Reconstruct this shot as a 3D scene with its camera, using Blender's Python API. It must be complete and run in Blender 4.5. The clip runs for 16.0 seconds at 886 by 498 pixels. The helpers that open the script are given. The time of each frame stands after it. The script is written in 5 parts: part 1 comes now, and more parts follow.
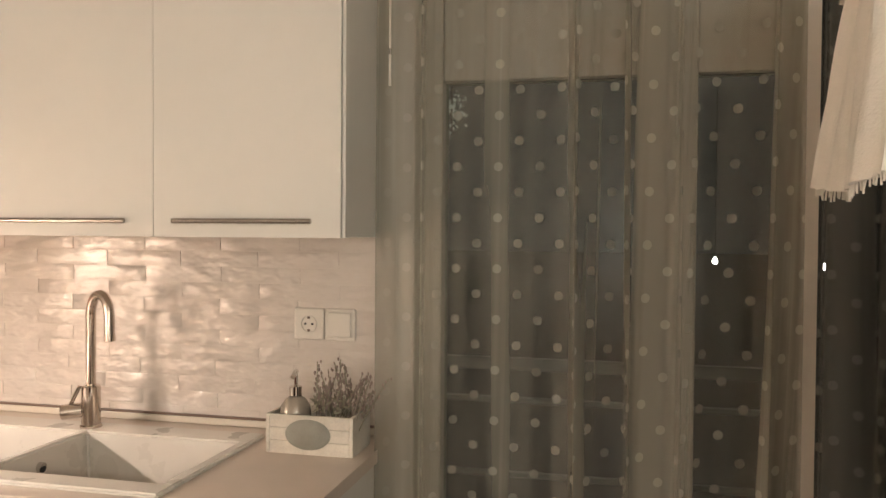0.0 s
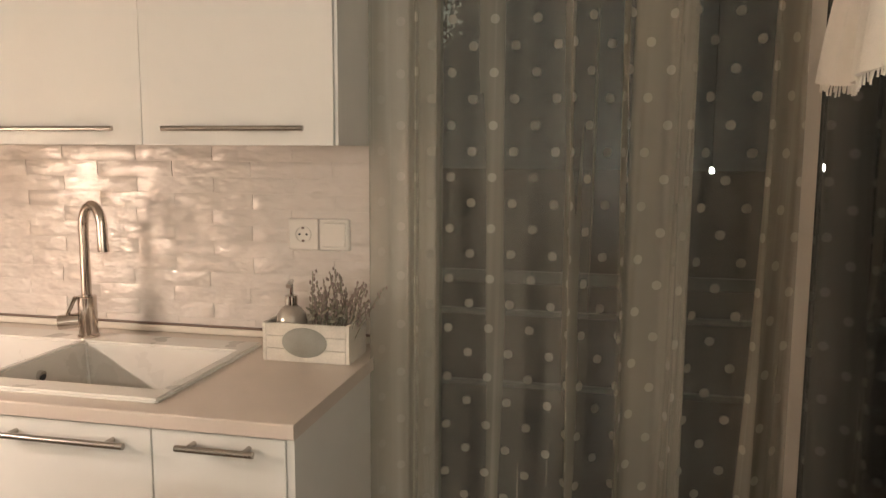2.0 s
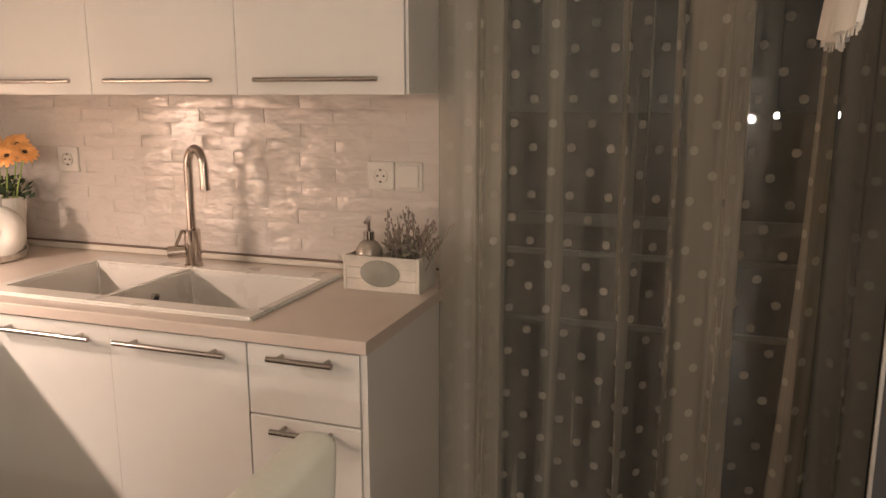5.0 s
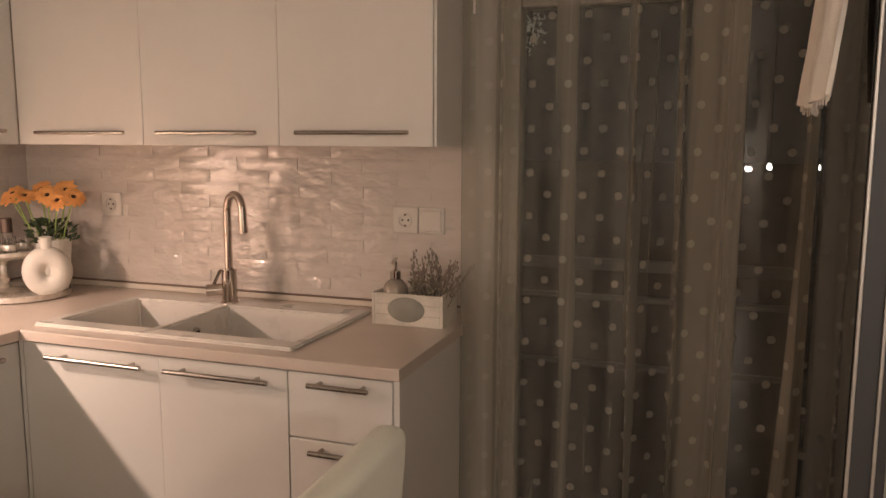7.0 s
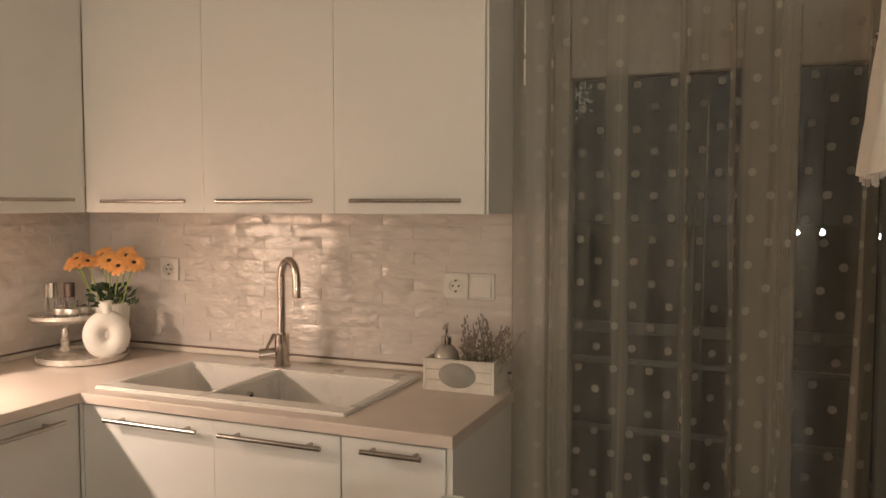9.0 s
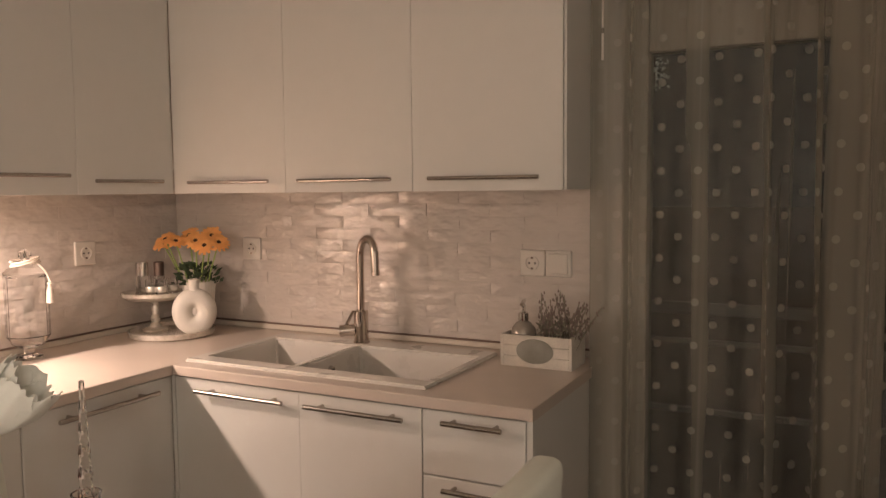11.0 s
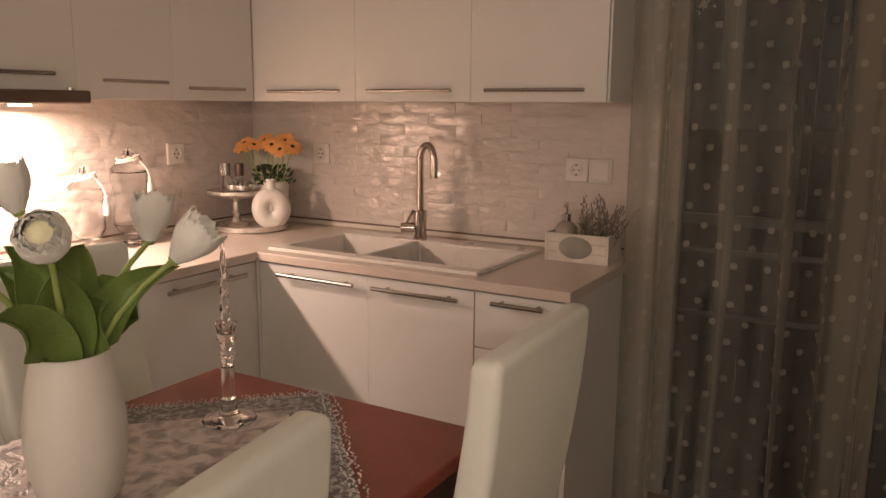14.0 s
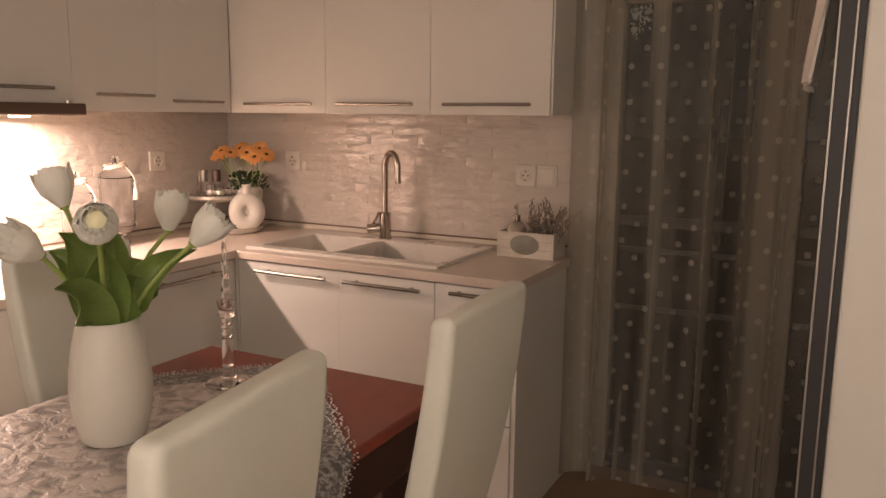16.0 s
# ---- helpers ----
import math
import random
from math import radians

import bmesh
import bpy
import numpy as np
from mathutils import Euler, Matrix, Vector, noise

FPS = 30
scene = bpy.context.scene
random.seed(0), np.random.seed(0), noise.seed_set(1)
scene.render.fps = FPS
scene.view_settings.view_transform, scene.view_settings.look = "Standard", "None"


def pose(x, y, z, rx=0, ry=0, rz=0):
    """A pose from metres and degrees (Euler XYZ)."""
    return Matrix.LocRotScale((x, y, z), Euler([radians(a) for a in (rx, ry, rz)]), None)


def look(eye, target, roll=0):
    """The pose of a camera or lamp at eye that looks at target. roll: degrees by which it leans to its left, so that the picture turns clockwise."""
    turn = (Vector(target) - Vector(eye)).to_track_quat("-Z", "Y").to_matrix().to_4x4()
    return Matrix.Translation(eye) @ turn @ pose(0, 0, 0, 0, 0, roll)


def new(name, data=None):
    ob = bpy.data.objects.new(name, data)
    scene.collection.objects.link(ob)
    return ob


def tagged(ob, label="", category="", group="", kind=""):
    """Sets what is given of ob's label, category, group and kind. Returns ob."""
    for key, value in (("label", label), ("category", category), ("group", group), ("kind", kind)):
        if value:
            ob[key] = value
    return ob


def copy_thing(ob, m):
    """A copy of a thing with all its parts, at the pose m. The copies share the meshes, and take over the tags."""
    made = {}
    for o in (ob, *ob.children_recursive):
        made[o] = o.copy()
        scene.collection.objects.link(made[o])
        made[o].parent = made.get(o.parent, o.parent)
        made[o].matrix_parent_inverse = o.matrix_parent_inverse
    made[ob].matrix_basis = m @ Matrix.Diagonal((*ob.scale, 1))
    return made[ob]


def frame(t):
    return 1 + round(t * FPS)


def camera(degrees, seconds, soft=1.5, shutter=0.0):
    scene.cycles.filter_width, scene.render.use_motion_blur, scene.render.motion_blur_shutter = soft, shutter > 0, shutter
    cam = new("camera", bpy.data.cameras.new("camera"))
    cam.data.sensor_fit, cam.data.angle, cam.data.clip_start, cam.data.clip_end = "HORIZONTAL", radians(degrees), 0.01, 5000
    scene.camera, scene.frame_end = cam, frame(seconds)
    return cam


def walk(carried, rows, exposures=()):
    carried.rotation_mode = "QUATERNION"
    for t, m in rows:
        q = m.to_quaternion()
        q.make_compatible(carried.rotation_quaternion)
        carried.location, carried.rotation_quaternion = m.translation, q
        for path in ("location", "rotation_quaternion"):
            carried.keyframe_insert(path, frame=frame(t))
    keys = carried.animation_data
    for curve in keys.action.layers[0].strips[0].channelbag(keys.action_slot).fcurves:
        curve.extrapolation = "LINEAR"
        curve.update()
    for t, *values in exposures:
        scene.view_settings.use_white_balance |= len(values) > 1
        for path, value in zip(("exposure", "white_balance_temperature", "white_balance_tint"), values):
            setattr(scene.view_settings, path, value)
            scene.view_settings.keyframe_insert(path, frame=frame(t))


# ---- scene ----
cam = camera(58.8, 16.0)
PATH = [
    (0, (0.137, 0.158, 1.384), (-0.308, 2.107, 1.339), 0.4),
    (0.5, (0.137, 0.167, 1.375), (-0.311, 2.115, 1.296), 0.4),
    (1, (0.142, 0.173, 1.375), (-0.31, 2.116, 1.234), 0.3),
    (1.5, (0.124, 0.168, 1.367), (-0.308, 2.111, 1.167), 0.2),
    (2, (0.134, 0.169, 1.362), (-0.293, 2.107, 1.11), 0.3),
    (2.5, (0.162, 0.17, 1.356), (-0.259, 2.101, 1.051), 0.1),
    (3, (0.181, 0.163, 1.35), (-0.262, 2.08, 0.989), 0.4),
    (3.5, (0.205, 0.147, 1.354), (-0.316, 2.039, 0.968), 0.0),
    (4, (0.24, 0.115, 1.362), (-0.371, 1.979, 0.976), -0.1),
    (4.2, (0.239, 0.1, 1.378), (-0.387, 1.956, 0.971), -0.1),
    (6.3, (0.238, -0.105, 1.361), (-0.412, 1.753, 1.006), 0.1),
    (6.5, (0.245, -0.125, 1.379), (-0.403, 1.734, 1.026), 0.1),
    (7, (0.238, -0.159, 1.382), (-0.41, 1.714, 1.11), 0.2),
    (7.5, (0.238, -0.169, 1.387), (-0.42, 1.71, 1.201), 0.2),
    (8, (0.231, -0.179, 1.396), (-0.426, 1.705, 1.257), 0.1),
    (8.5, (0.221, -0.186, 1.395), (-0.459, 1.691, 1.276), 0.1),
    (9, (0.217, -0.19, 1.394), (-0.532, 1.661, 1.28), 0.0),
    (11.3, (0.198, -0.224, 1.367), (-0.759, 1.523, 1.195), -0.5),
    (11.5, (0.203, -0.225, 1.364), (-0.803, 1.493, 1.172), -0.4),
    (12, (0.245, -0.245, 1.359), (-0.901, 1.378, 1.138), 0.4),
    (12.5, (0.302, -0.287, 1.351), (-0.902, 1.287, 1.084), 1.0),
    (13, (0.332, -0.337, 1.351), (-0.899, 1.207, 1.031), 1.7),
    (13.5, (0.317, -0.418, 1.356), (-0.871, 1.156, 1.025), 1.2),
    (14, (0.313, -0.483, 1.352), (-0.681, 1.216, 0.996), 0.4),
    (14.5, (0.326, -0.537, 1.364), (-0.6, 1.197, 0.995), 0.2),
    (15, (0.375, -0.595, 1.365), (-0.533, 1.151, 1.005), 0.4),
    (15.5, (0.435, -0.661, 1.364), (-0.476, 1.086, 1.021), 0.6),
    (16, (0.452, -0.733, 1.364), (-0.458, 1.016, 1.03), 0.6),
]
walk(cam, [(t, look(eye, target, roll)) for t, eye, target, roll in PATH],
     exposures=[(0, 0.63, 6050, 3), (4.2, 0.53, 6150, 7), (6.3, -0.12, 6750, 18), (8, -0.12, 6550, 10), (9.2, 0.05, 6450, 6),
                (11.3, -0.42, 6650, 15), (12.0, -0.58, 6850, 19), (13.2, -0.70, 6900, 20), (14.0, -0.40, 6850, 19), (16, -0.38, 6900, 20)])

# ---- world and lights ----
world = bpy.data.worlds.new("night")
scene.world = world
world.use_nodes = True
world.node_tree.nodes["Background"].inputs[0].default_value = (0.34, 0.43, 0.42, 1)
world.node_tree.nodes["Background"].inputs[1].default_value = 0.019


def lamp(name, kind, m, power, colour, **more):
    data = bpy.data.lights.new(name, kind)
    data.energy, data.color = power, colour
    for key, value in more.items():
        if key == "size":
            if kind == "AREA":
                data.size = value
            else:
                data.shadow_soft_size = value
        elif key == "size_y":
            data.shape, data.size_y = "RECTANGLE", value
        elif key == "spread":
            data.spread = value
    ob = new(name, data)
    ob.matrix_basis = m
    return ob


WARM = (1.0, 0.76, 0.625)
SOFT = (1.0, 0.92, 0.85)
HOOD_LAMPS = (0.53, 0.93)
for hy in HOOD_LAMPS:
    lamp("hood_light", "AREA", pose(-1.975, hy, 1.340), 15.0, WARM, size=0.05, size_y=0.06, spread=radians(172))
# Unseen globes: the first set by its reflection, the other two added as fill.
FILL_GLOBES = [(0.50, -2.95, 1.15, 24.0), (0.45, -5.00, 1.30, 40.0), (1.15, -1.35, 1.80, 18.0)]
for gx, gy, gz, watts in FILL_GLOBES:
    lamp("fill_light", "POINT", pose(gx, gy, gz), watts, SOFT, size=0.03)


# ---- materials ----
def material(name, colour, rough=0.5, metal=0.0, vary=0.08, scale=6.0, bump=0.0, bump_scale=80.0, coat=0.0,
             random_tone=0.0, rough_vary=0.1, sheen=0.0, bump_detail=4.0, bump_depth=0.002, through_light=0.0, stretch=None):
    m = bpy.data.materials.new(name)
    m.use_nodes = True
    n, l = m.node_tree.nodes, m.node_tree.links
    b = n["Principled BSDF"]
    b.inputs["Metallic"].default_value = metal
    b.inputs["Coat Weight"].default_value = coat
    b.inputs["Coat Roughness"].default_value = 0.08
    b.inputs["Sheen Weight"].default_value = sheen
    co = n.new("ShaderNodeTexCoord")
    big = n.new("ShaderNodeTexNoise")
    big.inputs["Scale"].default_value, big.inputs["Detail"].default_value = scale, 6
    l.new(co.outputs["Object"], big.inputs["Vector"])
    fine = n.new("ShaderNodeTexNoise")
    fine.inputs["Scale"].default_value, fine.inputs["Detail"].default_value = scale * 14, 3
    l.new(co.outputs["Object"], fine.inputs["Vector"])
    mix = n.new("ShaderNodeMath")
    mix.operation = "MULTIPLY_ADD"
    mix.inputs[1].default_value = 0.4
    l.new(fine.outputs[0], mix.inputs[0])
    l.new(big.outputs[0], mix.inputs[2])
    value = mix.outputs[0]
    if random_tone:
        info = n.new("ShaderNodeObjectInfo")
        add = n.new("ShaderNodeMath")
        add.operation = "MULTIPLY_ADD"
        add.inputs[1].default_value = random_tone
        l.new(info.outputs["Random"], add.inputs[0])
        l.new(value, add.inputs[2])
        value = add.outputs[0]
    ramp = n.new("ShaderNodeMapRange")
    ramp.inputs["From Min"].default_value, ramp.inputs["From Max"].default_value = 0.3, 1.1 + random_tone
    ramp.inputs["To Min"].default_value, ramp.inputs["To Max"].default_value = 1 - vary, 1 + vary
    l.new(value, ramp.inputs["Value"])
    tint = n.new("ShaderNodeMix")
    tint.data_type, tint.blend_type = "RGBA", "MULTIPLY"
    tint.inputs["Factor"].default_value = 1
    tint.inputs["A"].default_value = (*colour, 1)
    l.new(ramp.outputs[0], tint.inputs["B"])
    l.new(tint.outputs["Result"], b.inputs["Base Color"])
    rr = n.new("ShaderNodeMapRange")
    rr.inputs["To Min"].default_value, rr.inputs["To Max"].default_value = max(0.02, rough - rough_vary * rough), rough + rough_vary * rough
    l.new(big.outputs[0], rr.inputs["Value"])
    l.new(rr.outputs[0], b.inputs["Roughness"])
    if bump:
        tex = n.new("ShaderNodeTexNoise")
        tex.inputs["Scale"].default_value, tex.inputs["Detail"].default_value = bump_scale, bump_detail
        if stretch:
            place = n.new("ShaderNodeNewGeometry")
            long = n.new("ShaderNodeMapping")
            long.inputs["Scale"].default_value = stretch
            l.new(place.outputs["Position"], long.inputs[0])
            l.new(long.outputs[0], tex.inputs["Vector"])
        else:
            l.new(co.outputs["Object"], tex.inputs["Vector"])
        bm = n.new("ShaderNodeBump")
        bm.inputs["Strength"].default_value, bm.inputs["Distance"].default_value = bump, bump_depth
        l.new(tex.outputs[0], bm.inputs["Height"])
        l.new(bm.outputs[0], b.inputs["Normal"])
    if through_light:
        back = n.new("ShaderNodeBsdfTranslucent")
        l.new(tint.outputs["Result"], back.inputs[0])
        both = n.new("ShaderNodeMixShader")
        both.inputs[0].default_value = through_light
        l.new(b.outputs[0], both.inputs[1])
        l.new(back.outputs[0], both.inputs[2])
        l.new(both.outputs[0], n["Material Output"].inputs[0])
    return m


def glass(name, colour=(1, 1, 1), rough=0.0, ior=1.45):
    m = bpy.data.materials.new(name)
    m.use_nodes = True
    b = m.node_tree.nodes["Principled BSDF"]
    b.inputs["Base Color"].default_value = (*colour, 1)
    b.inputs["Roughness"].default_value = rough
    b.inputs["Transmission Weight"].default_value = 1
    b.inputs["IOR"].default_value = ior
    return m


def glow(name, colour, strength):
    m = bpy.data.materials.new(name)
    m.use_nodes = True
    b = m.node_tree.nodes["Principled BSDF"]
    b.inputs["Base Color"].default_value = (0.8, 0.8, 0.8, 1)
    b.inputs["Emission Color"].default_value = (*colour, 1)
    b.inputs["Emission Strength"].default_value = strength
    return m


def pane_glass(name):
    """A thin clear pane: a little gloss over see-through."""
    m = bpy.data.materials.new(name)
    m.use_nodes = True
    n, l = m.node_tree.nodes, m.node_tree.links
    n.remove(n["Principled BSDF"])
    out = n["Material Output"]
    clear = n.new("ShaderNodeBsdfTransparent")
    clear.inputs[0].default_value = (0.85, 0.88, 0.86, 1)
    gloss = n.new("ShaderNodeBsdfGlossy")
    gloss.inputs["Roughness"].default_value = 0.0
    fres = n.new("ShaderNodeFresnel")
    fres.inputs[0].default_value = 1.45
    mix = n.new("ShaderNodeMixShader")
    l.new(fres.outputs[0], mix.inputs[0])
    l.new(clear.outputs[0], mix.inputs[1])
    l.new(gloss.outputs[0], mix.inputs[2])
    l.new(mix.outputs[0], out.inputs[0])
    return m


def sheer(name):
    """Voile with woven dots, laid out by the cloth's own length and drop in metres; fold light and shade is put into
    its cover.
    """
    m = bpy.data.materials.new(name)
    m.use_nodes = True
    n, l = m.node_tree.nodes, m.node_tree.links
    b = n["Principled BSDF"]
    out = n["Material Output"]
    b.inputs["Roughness"].default_value = 0.8
    uv = n.new("ShaderNodeUVMap")
    sep = n.new("ShaderNodeSeparateXYZ")
    l.new(uv.outputs[0], sep.inputs[0])

    def math_node(op, a, c=None):
        k = n.new("ShaderNodeMath")
        k.operation = op
        for i, v in enumerate((a, c)):
            if v is None:
                continue
            if isinstance(v, (int, float)):
                k.inputs[i].default_value = v
            else:
                l.new(v, k.inputs[i])
        return k.outputs[0]
    PU, PV = 0.096, 0.118
    discs = None
    for du, dv in ((0.0, 0.0), (0.5, 0.5)):
        u = math_node("SUBTRACT", math_node("FRACT", math_node("ADD", math_node("DIVIDE", sep.outputs[0], PU), du)), 0.5)
        v = math_node("SUBTRACT", math_node("FRACT", math_node("ADD", math_node("DIVIDE", sep.outputs[1], PV), dv)), 0.5)
        uu, vv = math_node("MULTIPLY", u, PU), math_node("MULTIPLY", v, PV)
        d = math_node("SQRT", math_node("ADD", math_node("MULTIPLY", uu, uu), math_node("MULTIPLY", vv, vv)))
        inside = math_node("LESS_THAN", d, 0.0105)
        discs = inside if discs is None else math_node("MAXIMUM", discs, inside)
    # Lighter and darker fold bands are noise in the cover, apart from the pleats.
    fold_noise = n.new("ShaderNodeTexNoise")
    fold_noise.inputs["Scale"].default_value, fold_noise.inputs["Detail"].default_value = 1.0, 3
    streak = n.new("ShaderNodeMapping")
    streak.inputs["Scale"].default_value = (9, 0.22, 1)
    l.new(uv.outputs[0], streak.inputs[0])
    l.new(streak.outputs[0], fold_noise.inputs["Vector"])
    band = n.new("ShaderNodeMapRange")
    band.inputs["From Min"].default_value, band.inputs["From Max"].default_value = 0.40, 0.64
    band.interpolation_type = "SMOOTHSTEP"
    l.new(fold_noise.outputs[0], band.inputs["Value"])
    # Thin highlights along the folds, put into the cover as well.
    crease_light = n.new("ShaderNodeTexNoise")
    crease_light.inputs["Scale"].default_value, crease_light.inputs["Detail"].default_value = 1.0, 2
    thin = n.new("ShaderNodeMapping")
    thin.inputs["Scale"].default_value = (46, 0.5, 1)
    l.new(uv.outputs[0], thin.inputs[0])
    l.new(thin.outputs[0], crease_light.inputs["Vector"])
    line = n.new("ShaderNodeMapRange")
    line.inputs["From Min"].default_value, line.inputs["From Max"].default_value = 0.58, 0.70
    l.new(crease_light.outputs[0], line.inputs["Value"])
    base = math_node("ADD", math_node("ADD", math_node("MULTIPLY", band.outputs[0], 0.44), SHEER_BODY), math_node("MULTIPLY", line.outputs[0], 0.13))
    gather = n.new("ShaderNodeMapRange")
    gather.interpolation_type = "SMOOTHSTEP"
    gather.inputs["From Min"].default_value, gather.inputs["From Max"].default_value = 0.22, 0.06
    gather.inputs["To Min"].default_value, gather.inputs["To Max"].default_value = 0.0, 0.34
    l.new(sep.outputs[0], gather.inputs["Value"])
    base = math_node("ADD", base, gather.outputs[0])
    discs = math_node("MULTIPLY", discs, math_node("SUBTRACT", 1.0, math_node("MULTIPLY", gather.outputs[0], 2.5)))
    # Extra cover by the right edge mutes the reflection in the pane.
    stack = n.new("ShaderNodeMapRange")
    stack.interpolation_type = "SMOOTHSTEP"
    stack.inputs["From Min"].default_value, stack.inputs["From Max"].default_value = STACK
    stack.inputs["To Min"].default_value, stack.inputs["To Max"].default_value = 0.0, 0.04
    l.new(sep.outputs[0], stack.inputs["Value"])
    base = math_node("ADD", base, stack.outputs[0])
    tint = n.new("ShaderNodeMix")
    tint.data_type = "RGBA"
    tint.inputs["A"].default_value, tint.inputs["B"].default_value = (0.50, 0.47, 0.39, 1), (0.54, 0.51, 0.43, 1)
    l.new(discs, tint.inputs["Factor"])
    l.new(tint.outputs["Result"], b.inputs["Base Color"])
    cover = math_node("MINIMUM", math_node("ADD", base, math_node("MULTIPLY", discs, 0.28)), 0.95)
    clear = n.new("ShaderNodeBsdfTransparent")
    trans = n.new("ShaderNodeBsdfTranslucent")
    l.new(tint.outputs["Result"], trans.inputs[0])
    cloth = n.new("ShaderNodeMixShader")
    cloth.inputs[0].default_value = 0.35
    l.new(b.outputs[0], cloth.inputs[1])
    l.new(trans.outputs[0], cloth.inputs[2])
    mix = n.new("ShaderNodeMixShader")
    l.new(cover, mix.inputs[0])
    l.new(clear.outputs[0], mix.inputs[1])
    l.new(cloth.outputs[0], mix.inputs[2])
    l.new(mix.outputs[0], out.inputs[0])
    return m


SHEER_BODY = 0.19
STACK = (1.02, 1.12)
WHITE_GLOSS = material("white_satin_lacquer", (0.70, 0.68, 0.63), 0.36, vary=0.03, scale=2)
CARCASS = material("white_carcass_board", (0.68, 0.66, 0.60), 0.45, vary=0.05)
WORKTOP = material("beige_laminate", (0.62, 0.53, 0.455), 0.30, vary=0.07, scale=12, bump=0.08, bump_scale=300)
EDGE_BROWN = material("brown_seal_strip", (0.16, 0.10, 0.07), 0.4)
UPSTAND = material("cream_upstand", (0.62, 0.56, 0.47), 0.35)
STEEL = material("brushed_steel", (0.42, 0.385, 0.35), 0.25, 1.0, vary=0.1, bump=0.05, bump_scale=200)
TAP_METAL = material("tinted_chrome", (0.62, 0.55, 0.50), 0.10, 1.0, vary=0.04)
CHROME = material("chrome", (0.66, 0.63, 0.60), 0.06, 1.0, vary=0.03)
DARK_METAL = material("brown_metal", (0.16, 0.11, 0.085), 0.38, 0.6, vary=0.15)
SINK = material("cream_composite", (0.70, 0.66, 0.60), 0.28, vary=0.025, scale=8, coat=0.2)
DARK_HOLE = material("dark_hole", (0.02, 0.02, 0.02), 0.6)
GROUT = material("beige_grout", (0.56, 0.50, 0.44), 0.8, bump=0.3)
TILE = material("glazed_tile", (0.60, 0.535, 0.475), 0.06, vary=0.06, scale=3, bump=1.0, bump_scale=17, coat=1.0, random_tone=0.12, bump_detail=2.0, bump_depth=0.0118, stretch=(0.8, 0.8, 1.4))
TILE.node_tree.nodes["Principled BSDF"].inputs["Coat Roughness"].default_value = 0.03
WALL = material("warm_wall_paint", (0.76, 0.70, 0.63), 0.75, vary=0.05, bump=0.15, bump_scale=120)
CEIL = material("ceiling_paint", (0.70, 0.66, 0.60), 0.8, vary=0.04, bump=0.1)
FLOOR = material("floor_laminate", (0.26, 0.17, 0.11), 0.4, vary=0.25, scale=4)
PVC = material("beige_window_frame", (0.36, 0.33, 0.27), 0.5, vary=0.05)
PLASTIC = material("white_plastic", (0.66, 0.61, 0.54), 0.3, vary=0.04)
LEATHER = material("cream_leatherette", (0.79, 0.81, 0.715), 0.33, vary=0.06, bump=0.10, bump_scale=260, coat=0.1)
WOOD = material("mahogany_wood", (0.23, 0.044, 0.026), 0.36, vary=0.35, scale=9, coat=0.15)
WOOD_DARK = material("dark_wood", (0.05, 0.018, 0.012), 0.4, vary=0.3)
BLACK_GLASS = material("black_door_glass", (0.010, 0.010, 0.010), 0.03, vary=0.2, coat=0.0)
FRIDGE = material("pale_enamel", (0.80, 0.79, 0.72), 0.42, vary=0.04)
EDGE_STEEL = material("satin_edge_metal", (0.36, 0.345, 0.315), 0.38, 0.7, vary=0.15)
SEAL = material("dark_seal", (0.03, 0.03, 0.03), 0.5)
TOWEL = material("white_linen", (0.74, 0.70, 0.63), 0.9, vary=0.08, bump=0.4, bump_scale=300, sheen=0.3)
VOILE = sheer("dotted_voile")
CERAMIC = material("white_ceramic", (0.72, 0.70, 0.62), 0.42, vary=0.04)
ROUGH_CERAMIC = material("matte_white_ceramic", (0.72, 0.68, 0.61), 0.6, vary=0.07, bump=0.3, bump_scale=120)
TULIP = material("tulip_petal", (0.98, 0.98, 0.90), 0.5, vary=0.05, scale=30, through_light=0.15)
TULIP_HEART = material("tulip_heart", (0.94, 0.91, 0.62), 0.6, vary=0.2, scale=40)
STEM = material("tulip_stem", (0.32, 0.42, 0.12), 0.5, vary=0.2, scale=20)
LEAF = material("tulip_leaf", (0.21, 0.31, 0.08), 0.42, vary=0.35, scale=16, bump=0.2, bump_scale=60, through_light=0.3)
GERBERA = material("orange_petal", (0.95, 0.46, 0.15), 0.6, vary=0.2, scale=30)
DARK_EYE = material("dark_flower_eye", (0.07, 0.03, 0.015), 0.8)
FOLIAGE = material("dark_foliage", (0.045, 0.07, 0.03), 0.6, vary=0.3, scale=30)
LAV_STALK = material("dried_stalk", (0.24, 0.22, 0.16), 0.8, vary=0.3, scale=40)
LAVENDER = material("dried_lavender", (0.27, 0.21, 0.18), 0.8, vary=0.35, scale=60)
SILVER = material("silver_mosaic", (0.76, 0.71, 0.64), 0.25, 0.6, vary=0.35, scale=60, bump=0.8, bump_scale=160)


